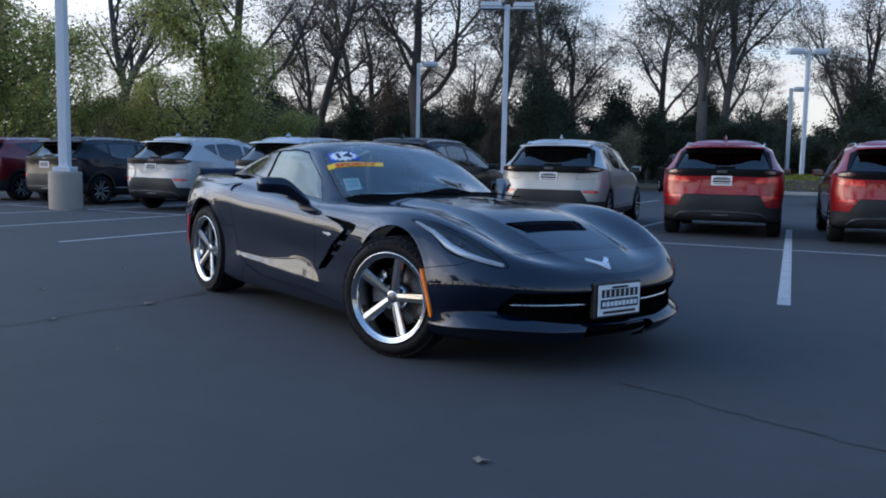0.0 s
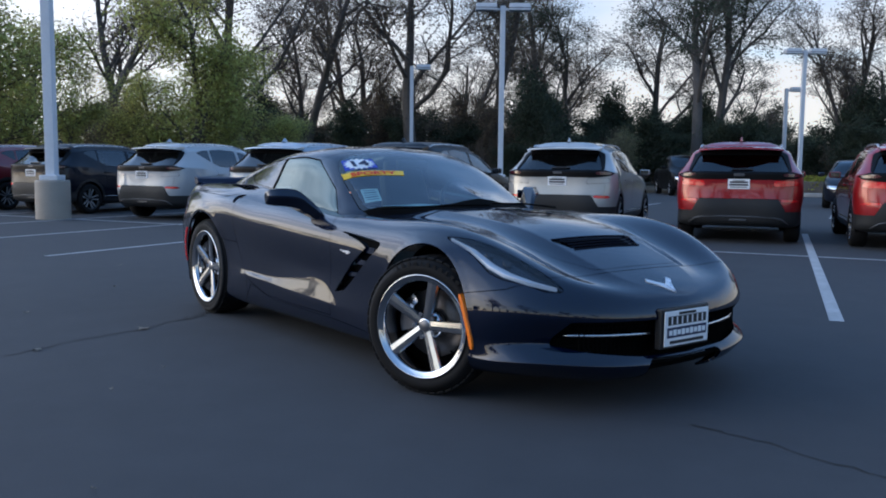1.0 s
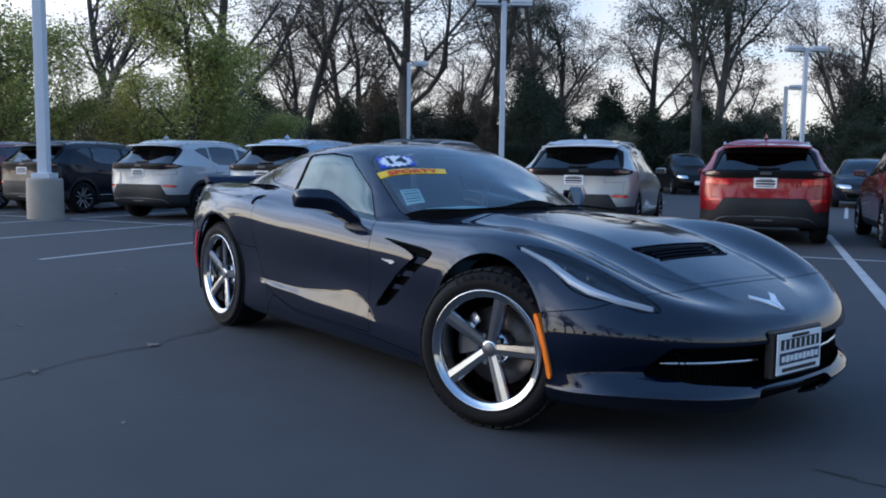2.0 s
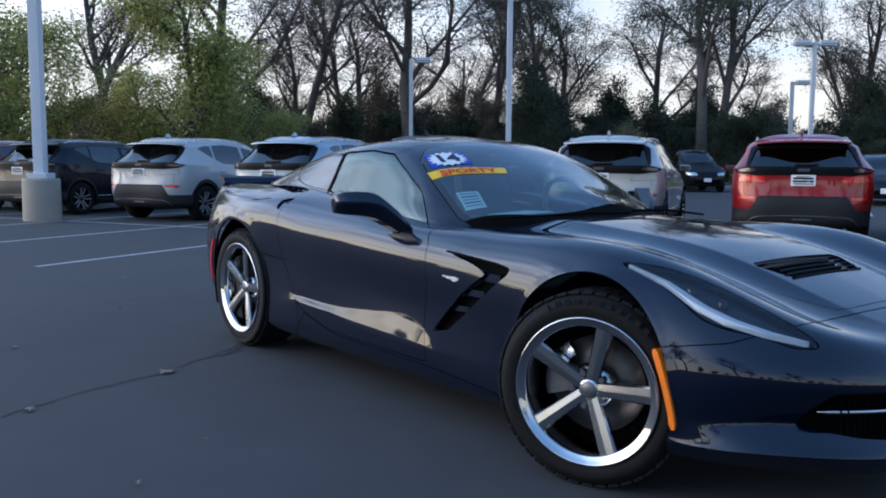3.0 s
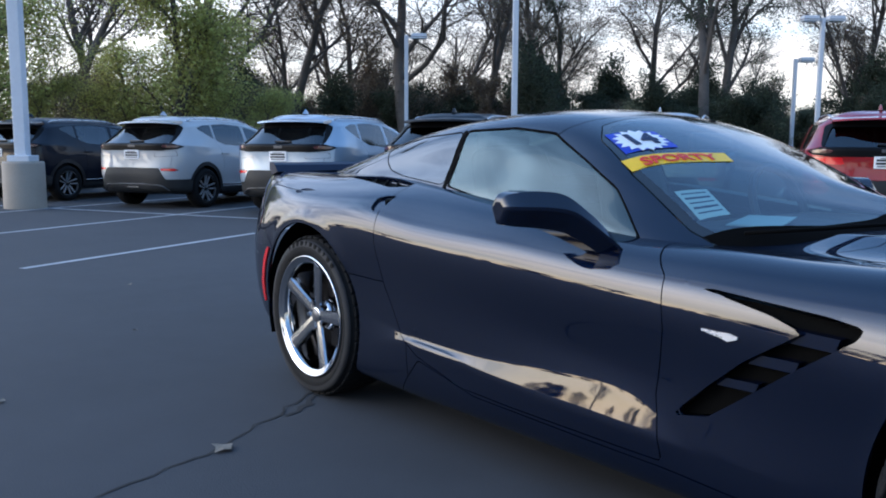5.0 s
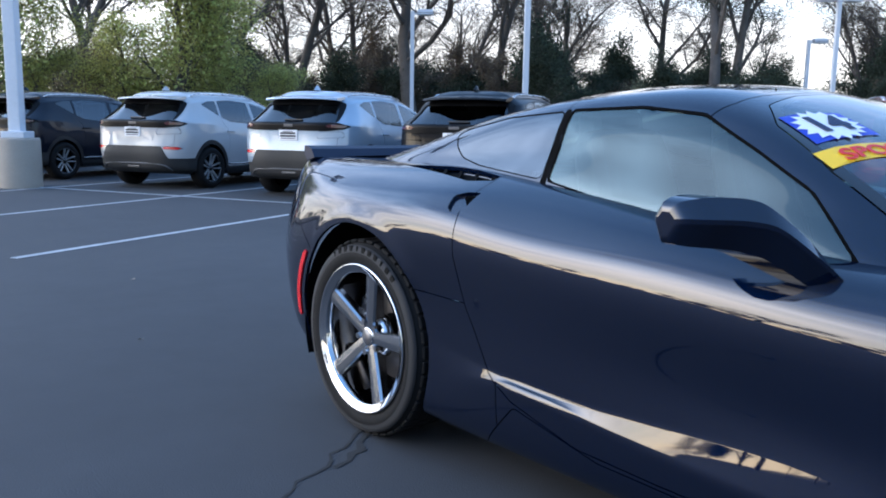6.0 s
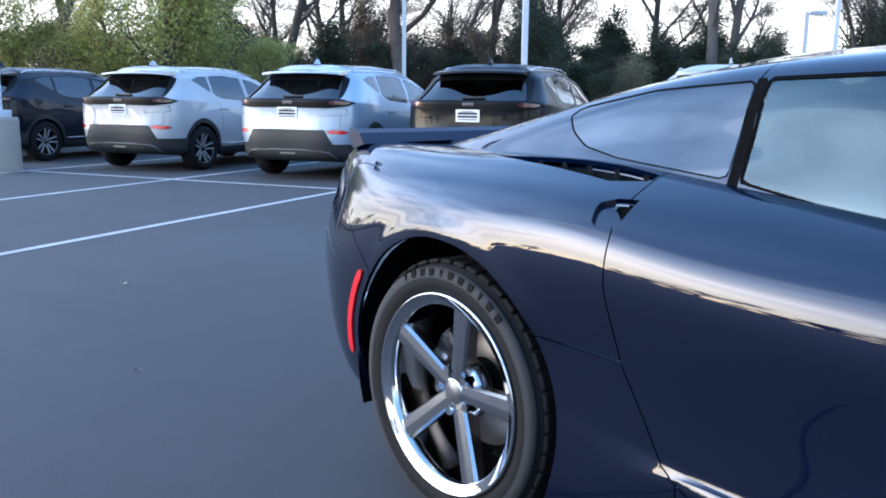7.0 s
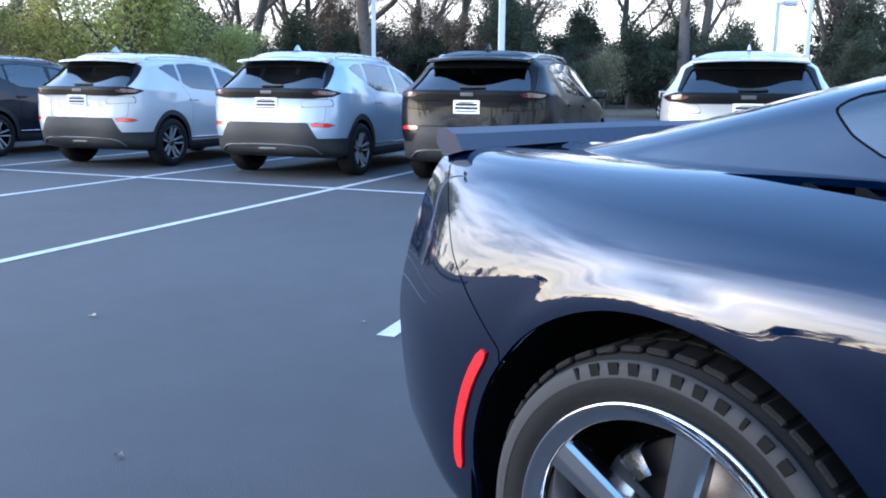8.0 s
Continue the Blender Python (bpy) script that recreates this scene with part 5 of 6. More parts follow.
def build_suv(body_paint):
    car = thing("parked_suv", "", "car", "crossovers parked in a row")
    S = loft(SUV, 190, 100, mirror_first=True, mirror_last=True, sharp=(5, 7))
    xz = lambda s: s[0][:, [0, 2]]
    wz = lambda s: np.c_[np.abs(s[0][:, 1]), s[0][:, 2]]
    xw = lambda s: np.c_[s[0][:, 0], np.abs(s[0][:, 1])]

    def take(s, v):
        return clip(s, v(s) + .002), clip(s, -v(s) + .002)

    cladding_v = lambda s: np.minimum(
        np.minimum(np.hypot(s[0][:, 0] - SUV_REAR, s[0][:, 2] - .34), np.hypot(s[0][:, 0] - SUV_REAR - SUV_BASE, s[0][:, 2] - .34)) - .425, s[0][:, 2] - .335)
    for cx in (SUV_REAR, SUV_REAR + SUV_BASE):
        v = np.hypot(S[0][:, 0] - cx, S[0][:, 2] - .335) - .365
        S = clip(S, -np.where(np.abs(S[0][:, 1]) < .5, 1.0, v))
    # rear window, seen from behind
    back = lambda s: s[0][:, 0] < .64
    rw = smooth_poly([(-.5, 1.085), (.70, 1.085), (.685, 1.12), (.60, 1.34), (.575, 1.365), (-.5, 1.37)], .04)
    win, S = take(S, lambda s: np.where(back(s), sdf(rw, wz(s)), 1.0))
    # black spoiler above it and black edge beside it
    spo = smooth_poly([(-.5, 1.37), (.58, 1.365), (.69, 1.085), (.73, 1.09), (.665, 1.38), (.56, 1.43), (.40, 1.455), (-.5, 1.465)], .03)
    spo_skin, S = take(S, lambda s: np.where(back(s), sdf(spo, wz(s)), 1.0))
    # black band with the lamps
    band = [(-.5, .955), (.60, .955), (.82, .98), (.885, 1.035), (.74, 1.084), (-.5, 1.084)]
    band_skin, S = take(S, lambda s: np.where(s[0][:, 0] < .52, sdf(band, wz(s)), 1.0))
    # dark lower bumper
    low = [(-.5, -1), (1.2, -1), (1.2, .485), (.66, .485), (.555, .665), (-.5, .665)]
    low_skin, S = take(S, lambda s: np.where(s[0][:, 0] < .45, sdf(low, wz(s)), 1.0))
    # red reflectors
    refl = [(.575, .625), (.78, .618), (.84, .640), (.78, .665), (.585, .668)]
    refl_skin, S = take(S, lambda s: np.where(s[0][:, 0] < .45, sdf(refl, wz(s)), 1.0))
    # cladding round arches and sills
    clad, S = take(S, lambda s: np.where(np.abs(s[0][:, 1]) > .4, cladding_v(s), s[0][:, 2] - .335))
    # side windows: quarter, rear door, front door
    wins = []
    for poly in ([(1.15, 1.145), (1.34, 1.07), (1.93, 1.03), (1.93, 1.425), (1.50, 1.455), (1.15, 1.435)],
                 [(2.01, 1.025), (2.84, 1.005), (2.93, 1.03), (2.62, 1.215), (2.36, 1.335), (2.01, 1.415)]):
        w_, S = take(S, lambda s, q=smooth_poly(poly, .03): np.where((np.abs(s[0][:, 1]) > .5), sdf(q, xz(s)), 1.0))
        wins.append(w_)
    dark = smooth_poly([(.74, 1.365), (1.10, 1.165), (1.10, 1.43), (.92, 1.42)], .02)
    pil, S = take(S, lambda s: np.where((np.abs(s[0][:, 1]) > .5), sdf(dark, xz(s)), 1.0))
    # windscreen
    scr = [(2.32, -1), (2.34, .60), (2.60, .68), (3.05, .70), (3.28, .50), (3.34, -1)]
    scr_skin, S = take(S, lambda s: np.where(s[0][:, 2] > 1.0, sdf(scr, xw(s)), 1.0))
    # doors
    doors = []
    for poly in ([(1.20, .36), (1.955, .36), (1.965, 1.0), (1.965, 1.44), (1.50, 1.472), (1.12, 1.45), (1.12, 1.12), (1.24, .95), (1.26, .70)],
                 [(1.965, .36), (2.86, .36), (2.92, .62), (2.98, .95), (2.98, 1.03), (2.64, 1.235), (2.36, 1.355), (1.97, 1.43)]):
        d_, S = take(S, lambda s, q=poly: np.where((np.abs(s[0][:, 1]) > .5), sdf(q, xz(s)), 1.0))
        doors.append(d_)
    # tailgate, with a raised facet on either side below the band
    facet = [(.46, .845), (.50, .948), (.81, .948), (.83, .865)]
    facet_skin, S = take(S, lambda s: np.where(s[0][:, 0] < .45, sdf(facet, wz(s)), 1.0))
    gate = [(-.5, .67), (.55, .67), (.60, .66), (.74, .69), (.76, .98), (-.5, .98)]
    gate_skin, S = take(S, lambda s: np.where(s[0][:, 0] < .55, sdf(gate, wz(s)), 1.0))

    sheet("body", mirrored(S), body_paint, car)
    gate_ob = sheet("tailgate", mirrored(gate_skin), body_paint, car)
    sheet("rear_window", mirrored(offset(win, -.012)), M["glass_rear"], gate_ob, thick=0)
    sheet("rear_bumper", mirrored(low_skin), M["grey_trim"], car, "dark grey plastic bumper")
    sheet("cladding", mirrored(clad), M["black_trim"], car)
    sheet("lamp_band", mirrored(offset(band_skin, .006)), M["piano"], gate_ob, "gloss black band between the tail lamps")
    sheet("windscreen", mirrored(scr_skin), M["glass_dark"], car, thick=0)
    wing_cut = 1.372 - spo_skin[0][:, 2]
    header, fins = clip(spo_skin, wing_cut), clip(spo_skin, -wing_cut)
    sheet("roof_edge", mirrored(offset(header, .002)), M["piano"], car, thick=.02)
    # blade over the rear window
    V, F, n = [], [], 21
    for i in range(n):
        w = -.60 + 1.20 * i / (n - 1)
        q = abs(w) / .60
        back, drop = .245 + .09 * q ** 3, .024 * q ** 2.5
        V += [(back + .012, w, 1.452 - drop), (back - .004, w, 1.458 - drop), (back + .008, w, 1.482 - drop), (.50 + .05 * q, w, 1.524 - drop * 1.25), (.53 + .05 * q, w, 1.48 - drop), (.42, w, 1.448 - drop)]
        if i:
            for j in range(6):
                F.append((6 * i - 6 + j, 6 * i - 6 + (j + 1) % 6, 6 * i + (j + 1) % 6, 6 * i + j))
    F += [(5, 4, 3, 2, 1, 0), tuple(range(6 * n - 6, 6 * n))]
    mesh_ob("roof_spoiler", V, F, body_paint, car, smooth=False)
    sheet("window_edge", mirrored(offset(fins, .003)), M["piano"], car, thick=.02)
    bulge = lambda s: (s[0] - np.c_[(.98 - s[0][:, 2]) * .004, np.zeros(len(s[0])), np.zeros(len(s[0]))], s[1])
    tl = [(.60, 1.008), (.81, 1.003), (.862, 1.04), (.70, 1.060), (.60, 1.055)]
    lamp = clip(band_skin, sdf(tl, wz(band_skin)))
    for put in ((lambda s: s), flipped):
        sheet("tailgate_facet", put(bulge(facet_skin)), body_paint, car, thick=.006)
        sheet("tail_lamp", put(offset(lamp, .010)), M["dark_red_lens"], car, thick=.004)
        sheet("reflector", put(offset(refl_skin, .004)), M["red_lens"], car, thick=.006)
        for k in (0, 1):
            d = sheet("rear_door" if k == 0 else "front_door", put(doors[k]), body_paint, car)
            sheet("window", put(offset(wins[k], -.004)), M["glass_door"], d, thick=0)
        sheet("pillar_trim", put(offset(pil, .001)), M["gloss_black"], car, thick=.004)
        sgn = -1 if put((np.array([[0, -1, 0.0]]), []))[0][0][1] < 0 else 1
        for x, z, y in ((1.30, .90, .872), (2.16, .88, .870)):
            part("door_handle", box_bm((.19, .022, .030), (x, sgn * (y + .006), z), .009), body_paint, car)
        part("sill_strip", box_bm((1.65, .012, .020), (2.05, sgn * .866, .375), .004), M["chrome"], car)
        # mirror
        m = part("mirror", box_bm((.10, .18, .115), (2.78, sgn * .955, 1.045), .035, 3), body_paint, car)
        part("mirror_foot", box_bm((.07, .12, .035), (2.80, sgn * .875, .995), .01), M["black_trim"], m)
        part("mirror_glass", box_bm((.006, .14, .08), (2.731, sgn * .955, 1.045), .002), M["gloss_black"], m)
        # roof rail
        V, F = tube([(.66, sgn * .580, 1.490), (.76, sgn * .583, 1.532), (1.0, sgn * .585, 1.546), (1.6, sgn * .583, 1.553), (2.0, sgn * .580, 1.545), (2.25, sgn * .578, 1.495)], .015, 8)
        mesh_ob("roof_rail", V, F, M["satin"], car)
        V, F = lathe([(.40, 0), (.40, .40), (.05, .40)], 20, a0=radians(-15), a1=radians(195))
        for cx in (SUV_REAR, SUV_REAR + SUV_BASE):
            mesh_ob("wheel_well", V, F, M["matt_black"], car, loc=Matrix.Translation((cx, sgn * .855, .335)) @ (Matrix.Rotation(math.pi, 4, "Z") if sgn > 0 else Matrix()))
    V, F = lathe([(.004, .078), (.014, .066), (.040, .0)], 12, axis="z")
    mesh_ob("roof_antenna", [(p[0] * 2.4, p[1] * .6, p[2]) for p in V], [tuple(reversed(f)) for f in F], body_paint, car, loc=Matrix.Translation((.78, 0, 1.605)))
    part("wiper", box_bm((.02, .30, .022), (.10, -.04, 1.125), .006), M["black_trim"], car)
    # maker's badge as a plain plate
    part("badge", box_bm((.012, .15, .045), (.018, 0, 1.035), .005), M["satin_dark"], car)
    V, F = tube([(.10, -.70, .30), (.050, -.60, .375), (.030, -.50, .395), (.012, -.25, .405), (.012, .25, .405), (.030, .50, .395), (.050, .60, .375), (.10, .70, .30)], .013, 6)
    mesh_ob("skid_edge", V, F, M["satin_dark"], car)
    part("tow_cover", box_bm((.02, .24, .030), (.020, 0, .355), .008), M["satin_dark"], car)
    plate = part("licence_plate", box_bm((.014, .305, .152), (.014, 0, .887), .004), M["white"], car, "white dealer plate with black bars", loc=Matrix())
    for z, wd, hh in ((.938, .17, .010), (.912, .25, .028), (.872, .26, .026), (.838, .24, .012)):
        part("print", box_bm((.004, wd, hh), (.0055, 0, z)), M["black_ink"], plate)
    # cabin inside
    part("interior", box_bm((2.3, 1.30, .50), (1.75, 0, .68), .05), M["seat"], car)
    for y in (-.36, .36):
        part("front_seat", box_bm((.16, .46, .66), (1.95, y, 1.08), .06, 3), M["seat"], car)
        part("rear_seat", box_bm((.16, .52, .52), (.98, y, 1.03), .06, 3), M["seat"], car)
    # a low roof: all above the belt is drawn down a little
    for o in car.children_recursive:
        if o.type == "MESH":
            z0 = o.location.z
            for v in o.data.vertices:
                if v.co.z + z0 > .9:
                    v.co.z -= (v.co.z + z0 - .9) * .10
    w = suv_wheel()
    first = True
    for cx in (SUV_REAR, SUV_REAR + SUV_BASE):
        for sgn in (-1, 1):
            q = w if first else copy_thing(w, Matrix())
            first = False
            q.parent = car
            q.matrix_local = Matrix.Translation((cx, sgn * .775, SUV_R)) @ (Matrix.Rotation(math.pi, 4, "Z") if sgn > 0 else Matrix()) @ Matrix.Rotation(cx, 4, "Y")
    return car


# the row: origin where the line between two bays meets the cross line
ROW_AT, ROW_TURN, BAY = Vector((-9.60, 3.28, 0)), radians(27.0), 2.645
U = Vector((math.cos(ROW_TURN), math.sin(ROW_TURN), 0))
N_ = Vector((-math.sin(ROW_TURN), math.cos(ROW_TURN), 0))


def bay(k, v):
    """A place on the lot: k bays along the row, v metres across it."""
    return ROW_AT + U * (BAY * k) + N_ * v


M["piano"] = mat("black_lamp_band", (0.004, 0.004, 0.0045), 0.4, spec=0.12, var=0.1)
M["glass_rear"] = glass_mat("rear_privacy_glass", (0.08, 0.09, 0.095), 0.0, 1.8)
M["glass_door"] = glass_mat("crossover_side_glass", (0.22, 0.26, 0.27), 0.0, 1.95)
M["satin_dark"] = mat("grey_skid_plate", (0.09, 0.09, 0.093), 0.45, 0.6, var=0.1)
SUV_PAINT = {
    "white": paint("white_paint", (0.40, 0.40, 0.40), 0.03, 0.0, 0.4),
    "silver": paint("silver_paint", (0.34, 0.40, 0.47), 0.10, 0.3, 0.35),
    "warm_silver": paint("warm_silver_paint", (0.42, 0.41, 0.39), 0.10, 0.35, 0.35),
    "black": paint("black_paint", (0.005, 0.005, 0.006), 0.2, 0.0, 0.4, 0.1, 0.25),
    "dark_navy": paint("dark_blue_paint", (0.005, 0.007, 0.014), 0.2, 0.0, 0.4, 0.1, 0.35),
    "red": paint("red_paint", (0.27, 0.008, 0.010), 0.15, 0.3, 0.35),
    "dark_red": paint("dark_red_paint", (0.16, 0.008, 0.014), 0.15, 0.3, 0.35),
}


def repaint(car, old, fresh):
    for o in car.children_recursive:
        if o.type == "MESH" and o.material_slots and o.material_slots[0].material == old:
            o.material_slots[0].link = "OBJECT"
            o.material_slots[0].material = fresh


def park_row():
    base = SUV_PAINT["white"]
    first = build_suv(base)
    plan = [(-3.80, .70, "dark_red", 0), (-2.80, .72, "dark_navy", 0), (-1.56, .64, "white", 0), (-.48, .66, "silver", 0), (.46, .78, "black", 0), (1.56, 1.35, "warm_silver", 4), (2.60, 1.50, "red", 6), (3.53, 1.35, "red", 6)]
    say = {"dark_red": "dark red", "dark_navy": "very dark blue", "white": "white", "silver": "light silver blue", "black": "black", "warm_silver": "pale silver", "red": "bright red"}
    for i, (k, v, c, turn) in enumerate(plan):
        p = bay(k, v)
        m = pose(p.x, p.y, 0, 0, 0, math.degrees(ROW_TURN) + 90 + turn)
        car = first if i == 0 else copy_thing(first, m)
        car.matrix_world = m
        tagged(car, f"{say[c]} compact crossover parked tail-out in a bay", "car", "crossovers parked in a row")
    for o in list(scene.objects):
        if o.name.startswith("parked_suv"):
            c = {"dark red": "dark_red", "very": "dark_navy", "white": "white", "light": "silver", "black": "black", "pale": "warm_silver", "bright": "red"}
            for key, val in c.items():
                if o["label"].startswith(key) and val != "white":
                    repaint(o, base, SUV_PAINT[val])
                    # red cars: facets in the lens red, brighter than their paint
                    if val == "red":
                        for q in o.children:
                            if q.name.startswith("tailgate_facet"):
                                q.material_slots[0].material = M["red_lens"]


park_row()

# ---- painted bay lines ----


def line_strip(name, a, b, w, label="worn white painted parking line", z=.004):
    pts = [(a.x + (b.x - a.x) * t / 12, a.y + (b.y - a.y) * t / 12) for t in range(13)]
    V, F = ribbon(pts, w, z)
    return tagged(mesh_ob(name, V, F, M["line"], smooth=False), label, "parking line", "parking lines", "structure")


for k in (-6, -5, -4, -3, -2, -1, 0, 2):
    line_strip("parking_line", bay(k, -4.85), bay(k, 5.0), .085)
line_strip("parking_line", Vector((-4.87, .25, 0)), bay(1, 5.0), .085)
line_strip("parking_line", Vector((.10, 2.67, 0)), Vector((-4.70, 10.55, 0)), .10)
line_strip("parking_line", bay(4, -4.85) + U * .35, bay(4, 5.0), .085)
line_strip("cross_line", bay(-2.88, 0), bay(7, 0), .09, z=.007)
for k in range(-2, 9):
    line_strip("parking_line", bay(k, 9.8), bay(k, 16.5), .085)


# ---- lamp posts ----


def lamp_post(at, height, heads, lean, base=True):
    p = thing("lamp_post", "white square lamp post with flat lamp heads on a concrete base", "lamp post", "lamp posts")
    z0 = .78
    if base:
        V, F = lathe([(.325, 0), (.325, .02), (.320, .72), (.308, .76), (.001, .765)], 40, axis="z")
        mesh_ob("base", V, [tuple(reversed(f)) for f in F], M["concrete"], p, "beige concrete pedestal")
    part("base_cover", box_bm((.36, .36, .10), (0, 0, z0 + .03), .015), M["pole"], p)
    part("pole", box_bm((.19, .19, height - z0), (0, 0, (height + z0) / 2), .02), M["pole"], p)
    for s in heads:
        part("arm", box_bm((.40, .06, .08), (s * .28, 0, height - .12), .01), M["pole"], p)
        h = part("lamp_head", box_bm((.80, .46, .26), (s * .62, 0, height - .05), .03, 2, (.94, .92)), M["pole"], p)
        part("lens", box_bm((.56, .34, .02), (s * .62, 0, height - .187), .005), M["lens"], h)
        part("groove", box_bm((.81, .47, .022), (s * .62, 0, height - .09), .003), M["grey_trim"], h)
    p.matrix_world = Matrix.Translation(at) @ lean
    return p


LEAN = Matrix.Rotation(radians(53), 4, "Z")
lamp_post(Vector((-14.65, .60, 0)), 7.0, (-1, 1), LEAN)
lamp_post(Vector((-21.16, 17.74, 0)), 7.1, (-1, 1), LEAN)
lamp_post(Vector((-20.4, 37.1, 0)), 7.15, (-1, 1), LEAN)
lamp_post(Vector((-34.2, 22.66, 0)), 6.45, (1,), LEAN)
lamp_post(Vector((-25.2, 43.5, 0)), 6.0, (1,), LEAN)


# ---- cracks and litter on the asphalt ----


def crack(points, width, seed, label="dark jagged crack in the asphalt"):
    rng = random.Random(seed)
    pts, wid = [], []
    for a, b in zip(points[:-1], points[1:]):
        n = max(2, int(math.hypot(b[0] - a[0], b[1] - a[1]) / .05))
        for i in range(n):
            t = i / n
            pts.append((a[0] + (b[0] - a[0]) * t + rng.gauss(0, .011), a[1] + (b[1] - a[1]) * t + rng.gauss(0, .011)))
            wid.append(width * rng.uniform(.35, 1.3))
    V, F = ribbon(pts, wid, .003)
    ob = tagged(mesh_ob("asphalt_crack", V, F, M["crack"], smooth=False), label, "crack", "cracks in the asphalt", "structure")
    return ob


crack([(-1.55, -3.9), (-1.80, -3.0), (-2.0, -2.3), (-2.22, -1.87), (-2.34, -1.52), (-2.55, -1.18), (-2.75, -.90), (-3.1, -.3), (-3.6, .5), (-4.2, 1.5)], .011, 3)
crack([(1.05, -.25), (1.26, -.23), (1.64, -.23), (2.07, -.20), (2.6, -.10), (3.3, .05)], .012, 5)
crack([(-2.71, -.93), (-2.60, -1.0), (-2.50, -1.2)], .035, 8)


def leaf_litter():
    rng = random.Random(9)
    for x, y, s in ((-2.335, -1.50, .045), (1.532, -1.519, .028), (-2.02, -2.2, .03), (-.9, -2.1, .012), (.35, -2.5, .010), (-3.4, -2.0, .02), (-4.4, -1.1, .015), (-1.2, -1.75, .012), (-6.0, -.6, .02), (-5.1, .3, .012)):
        pts = []
        n = 9
        for k in range(n):
            a = 2 * math.pi * k / n
            r = s * (1.0 if k % 2 else .62) * rng.uniform(.8, 1.2)
            pts.append((r * math.cos(a) * 1.3, r * math.sin(a), .006 + .012 * rng.random()))
        V = [(0, 0, .012)] + pts
        F = [(0, 1 + k, 1 + (k + 1) % n) for k in range(n)]
        ob = mesh_ob("fallen_leaf", V, F, M["dry_leaf"], smooth=False, loc=None)
        ob.matrix_world = Matrix.Translation((x, y, 0)) @ Matrix.Rotation(rng.random() * 6.28, 4, "Z")
        tagged(ob, "small dry leaf lying on the asphalt", "leaf", "fallen leaves")


M["dry_leaf"] = mat("dry_leaf", (0.20, 0.17, 0.13), 0.8, var=0.3)
leaf_litter()


# ---- planted island with a clipped hedge, under a far lamp post ----


def island():
    c = Vector((-18.6, 34.2, 0))
    bm = box_bm((7.2, 7.6, .16), (0, 0, .08), .04)
    k = part("kerbed_island", bm, M["kerb"], None)
    k.matrix_world = Matrix.Translation(c) @ Matrix.Rotation(ROW_TURN, 4, "Z")
    tagged(k, "pale concrete kerb of a planted island", "kerb", kind="structure")
    h = thing("hedge", "low clipped yellow-green hedge on a kerbed island", "hedge")
    rng = random.Random(4)
    pts = [Vector((rng.uniform(-3.3, 3.3), rng.uniform(-3.4, 2.4), .16 + .72 * rng.random() ** .6)) for _ in range(6500)]
    V, F = leaf_mesh(rng, pts, .07, 1, .03)
    mesh_ob("foliage", V, F, M["leaf_hedge"], h, smooth=False)
    part("stems", box_bm((6.2, 5.2, .5), (0, -.5, .40), .1), M["bark"], h)
    h.matrix_world = k.matrix_world.copy()



# ---- trees ----


def grow(rng, height, spread, levels, trunk_r, lift, kids, lean=0.0, low=.30):
    """A branching skeleton: a list of (points, radii, level)."""
    limbs = []

    def limb(p, d, length, r, level):
        n = 5 if level < 2 else 3
        pts, rad = [p.copy()], [r]
        for i in range(n):
            d = (d + Vector((rng.gauss(0, 1), rng.gauss(0, 1), rng.gauss(0, .6))) * (.10 + .05 * level) + Vector((0, 0, lift * .12))).normalized()
            p = p + d * (length / n)
            pts.append(p.copy())
            rad.append(r * (1 - .72 * (i + 1) / n))
        limbs.append((pts, rad, level))
        if level + 1 < levels:
            count = kids[level]
            for j in range(count):
                t = (low if level == 0 else .22) + (.75 if level else .98 - low) * (j + rng.random()) / count
                k = min(int(t * n), n - 1)
                f = t * n - k
                q = pts[k].lerp(pts[k + 1], min(max(f, 0), 1))
                axis = (pts[k + 1] - pts[k]).normalized()
                side = axis.orthogonal().normalized()
                side.rotate(Matrix.Rotation(rng.random() * 2 * math.pi, 3, axis))
                ang = radians(rng.uniform(*((18, 42) if level == 0 and lift < .3 else (28, 60))))
                nd = (axis * math.cos(ang) + side * math.sin(ang)).normalized()
                limb(q, nd, length * spread * rng.uniform(.55, 1.0) * (1.1 - .5 * t), rad[k] * rng.uniform(.40, .62), level + 1)

    limb(Vector((0, 0, -.1)), Vector((lean, rng.uniform(-.06, .06), 1)).normalized(), height, trunk_r, 0)
    return limbs


def limb_mesh(limbs, min_level=0, max_level=9):
    V, F = [], []
    for pts, rad, level in limbs:
        if min_level <= level <= max_level:
            v, f = tube(pts, [max(r, .006) for r in rad], 8 if level == 0 else (5 if level == 1 else 3), False)
            n = len(V)
            V += v
            F += [tuple(i + n for i in g) for g in f]
    return V, F


def leaf_mesh(rng, centres, size, count, scatter, droop=0.0):
    """Many small bent leaves round the given places."""
    V, F = [], []
    for c in centres:
        for _ in range(count):
            p = c + Vector((rng.gauss(0, 1), rng.gauss(0, 1), rng.gauss(0, .8) - droop)) * scatter
            a = Vector((rng.gauss(0, 1), rng.gauss(0, 1), rng.gauss(0, 1))).normalized()
            b = a.orthogonal().normalized()
            b.rotate(Matrix.Rotation(rng.random() * 6.28, 3, a))
            s = size * rng.uniform(.5, 1.25)
            n = len(V)
            V += [p - a * s, p + b * s * .5, p + a * s, p - b * s * .5 + a.cross(b) * s * .25]
            F.append((n, n + 1, n + 2, n + 3))
    return V, F


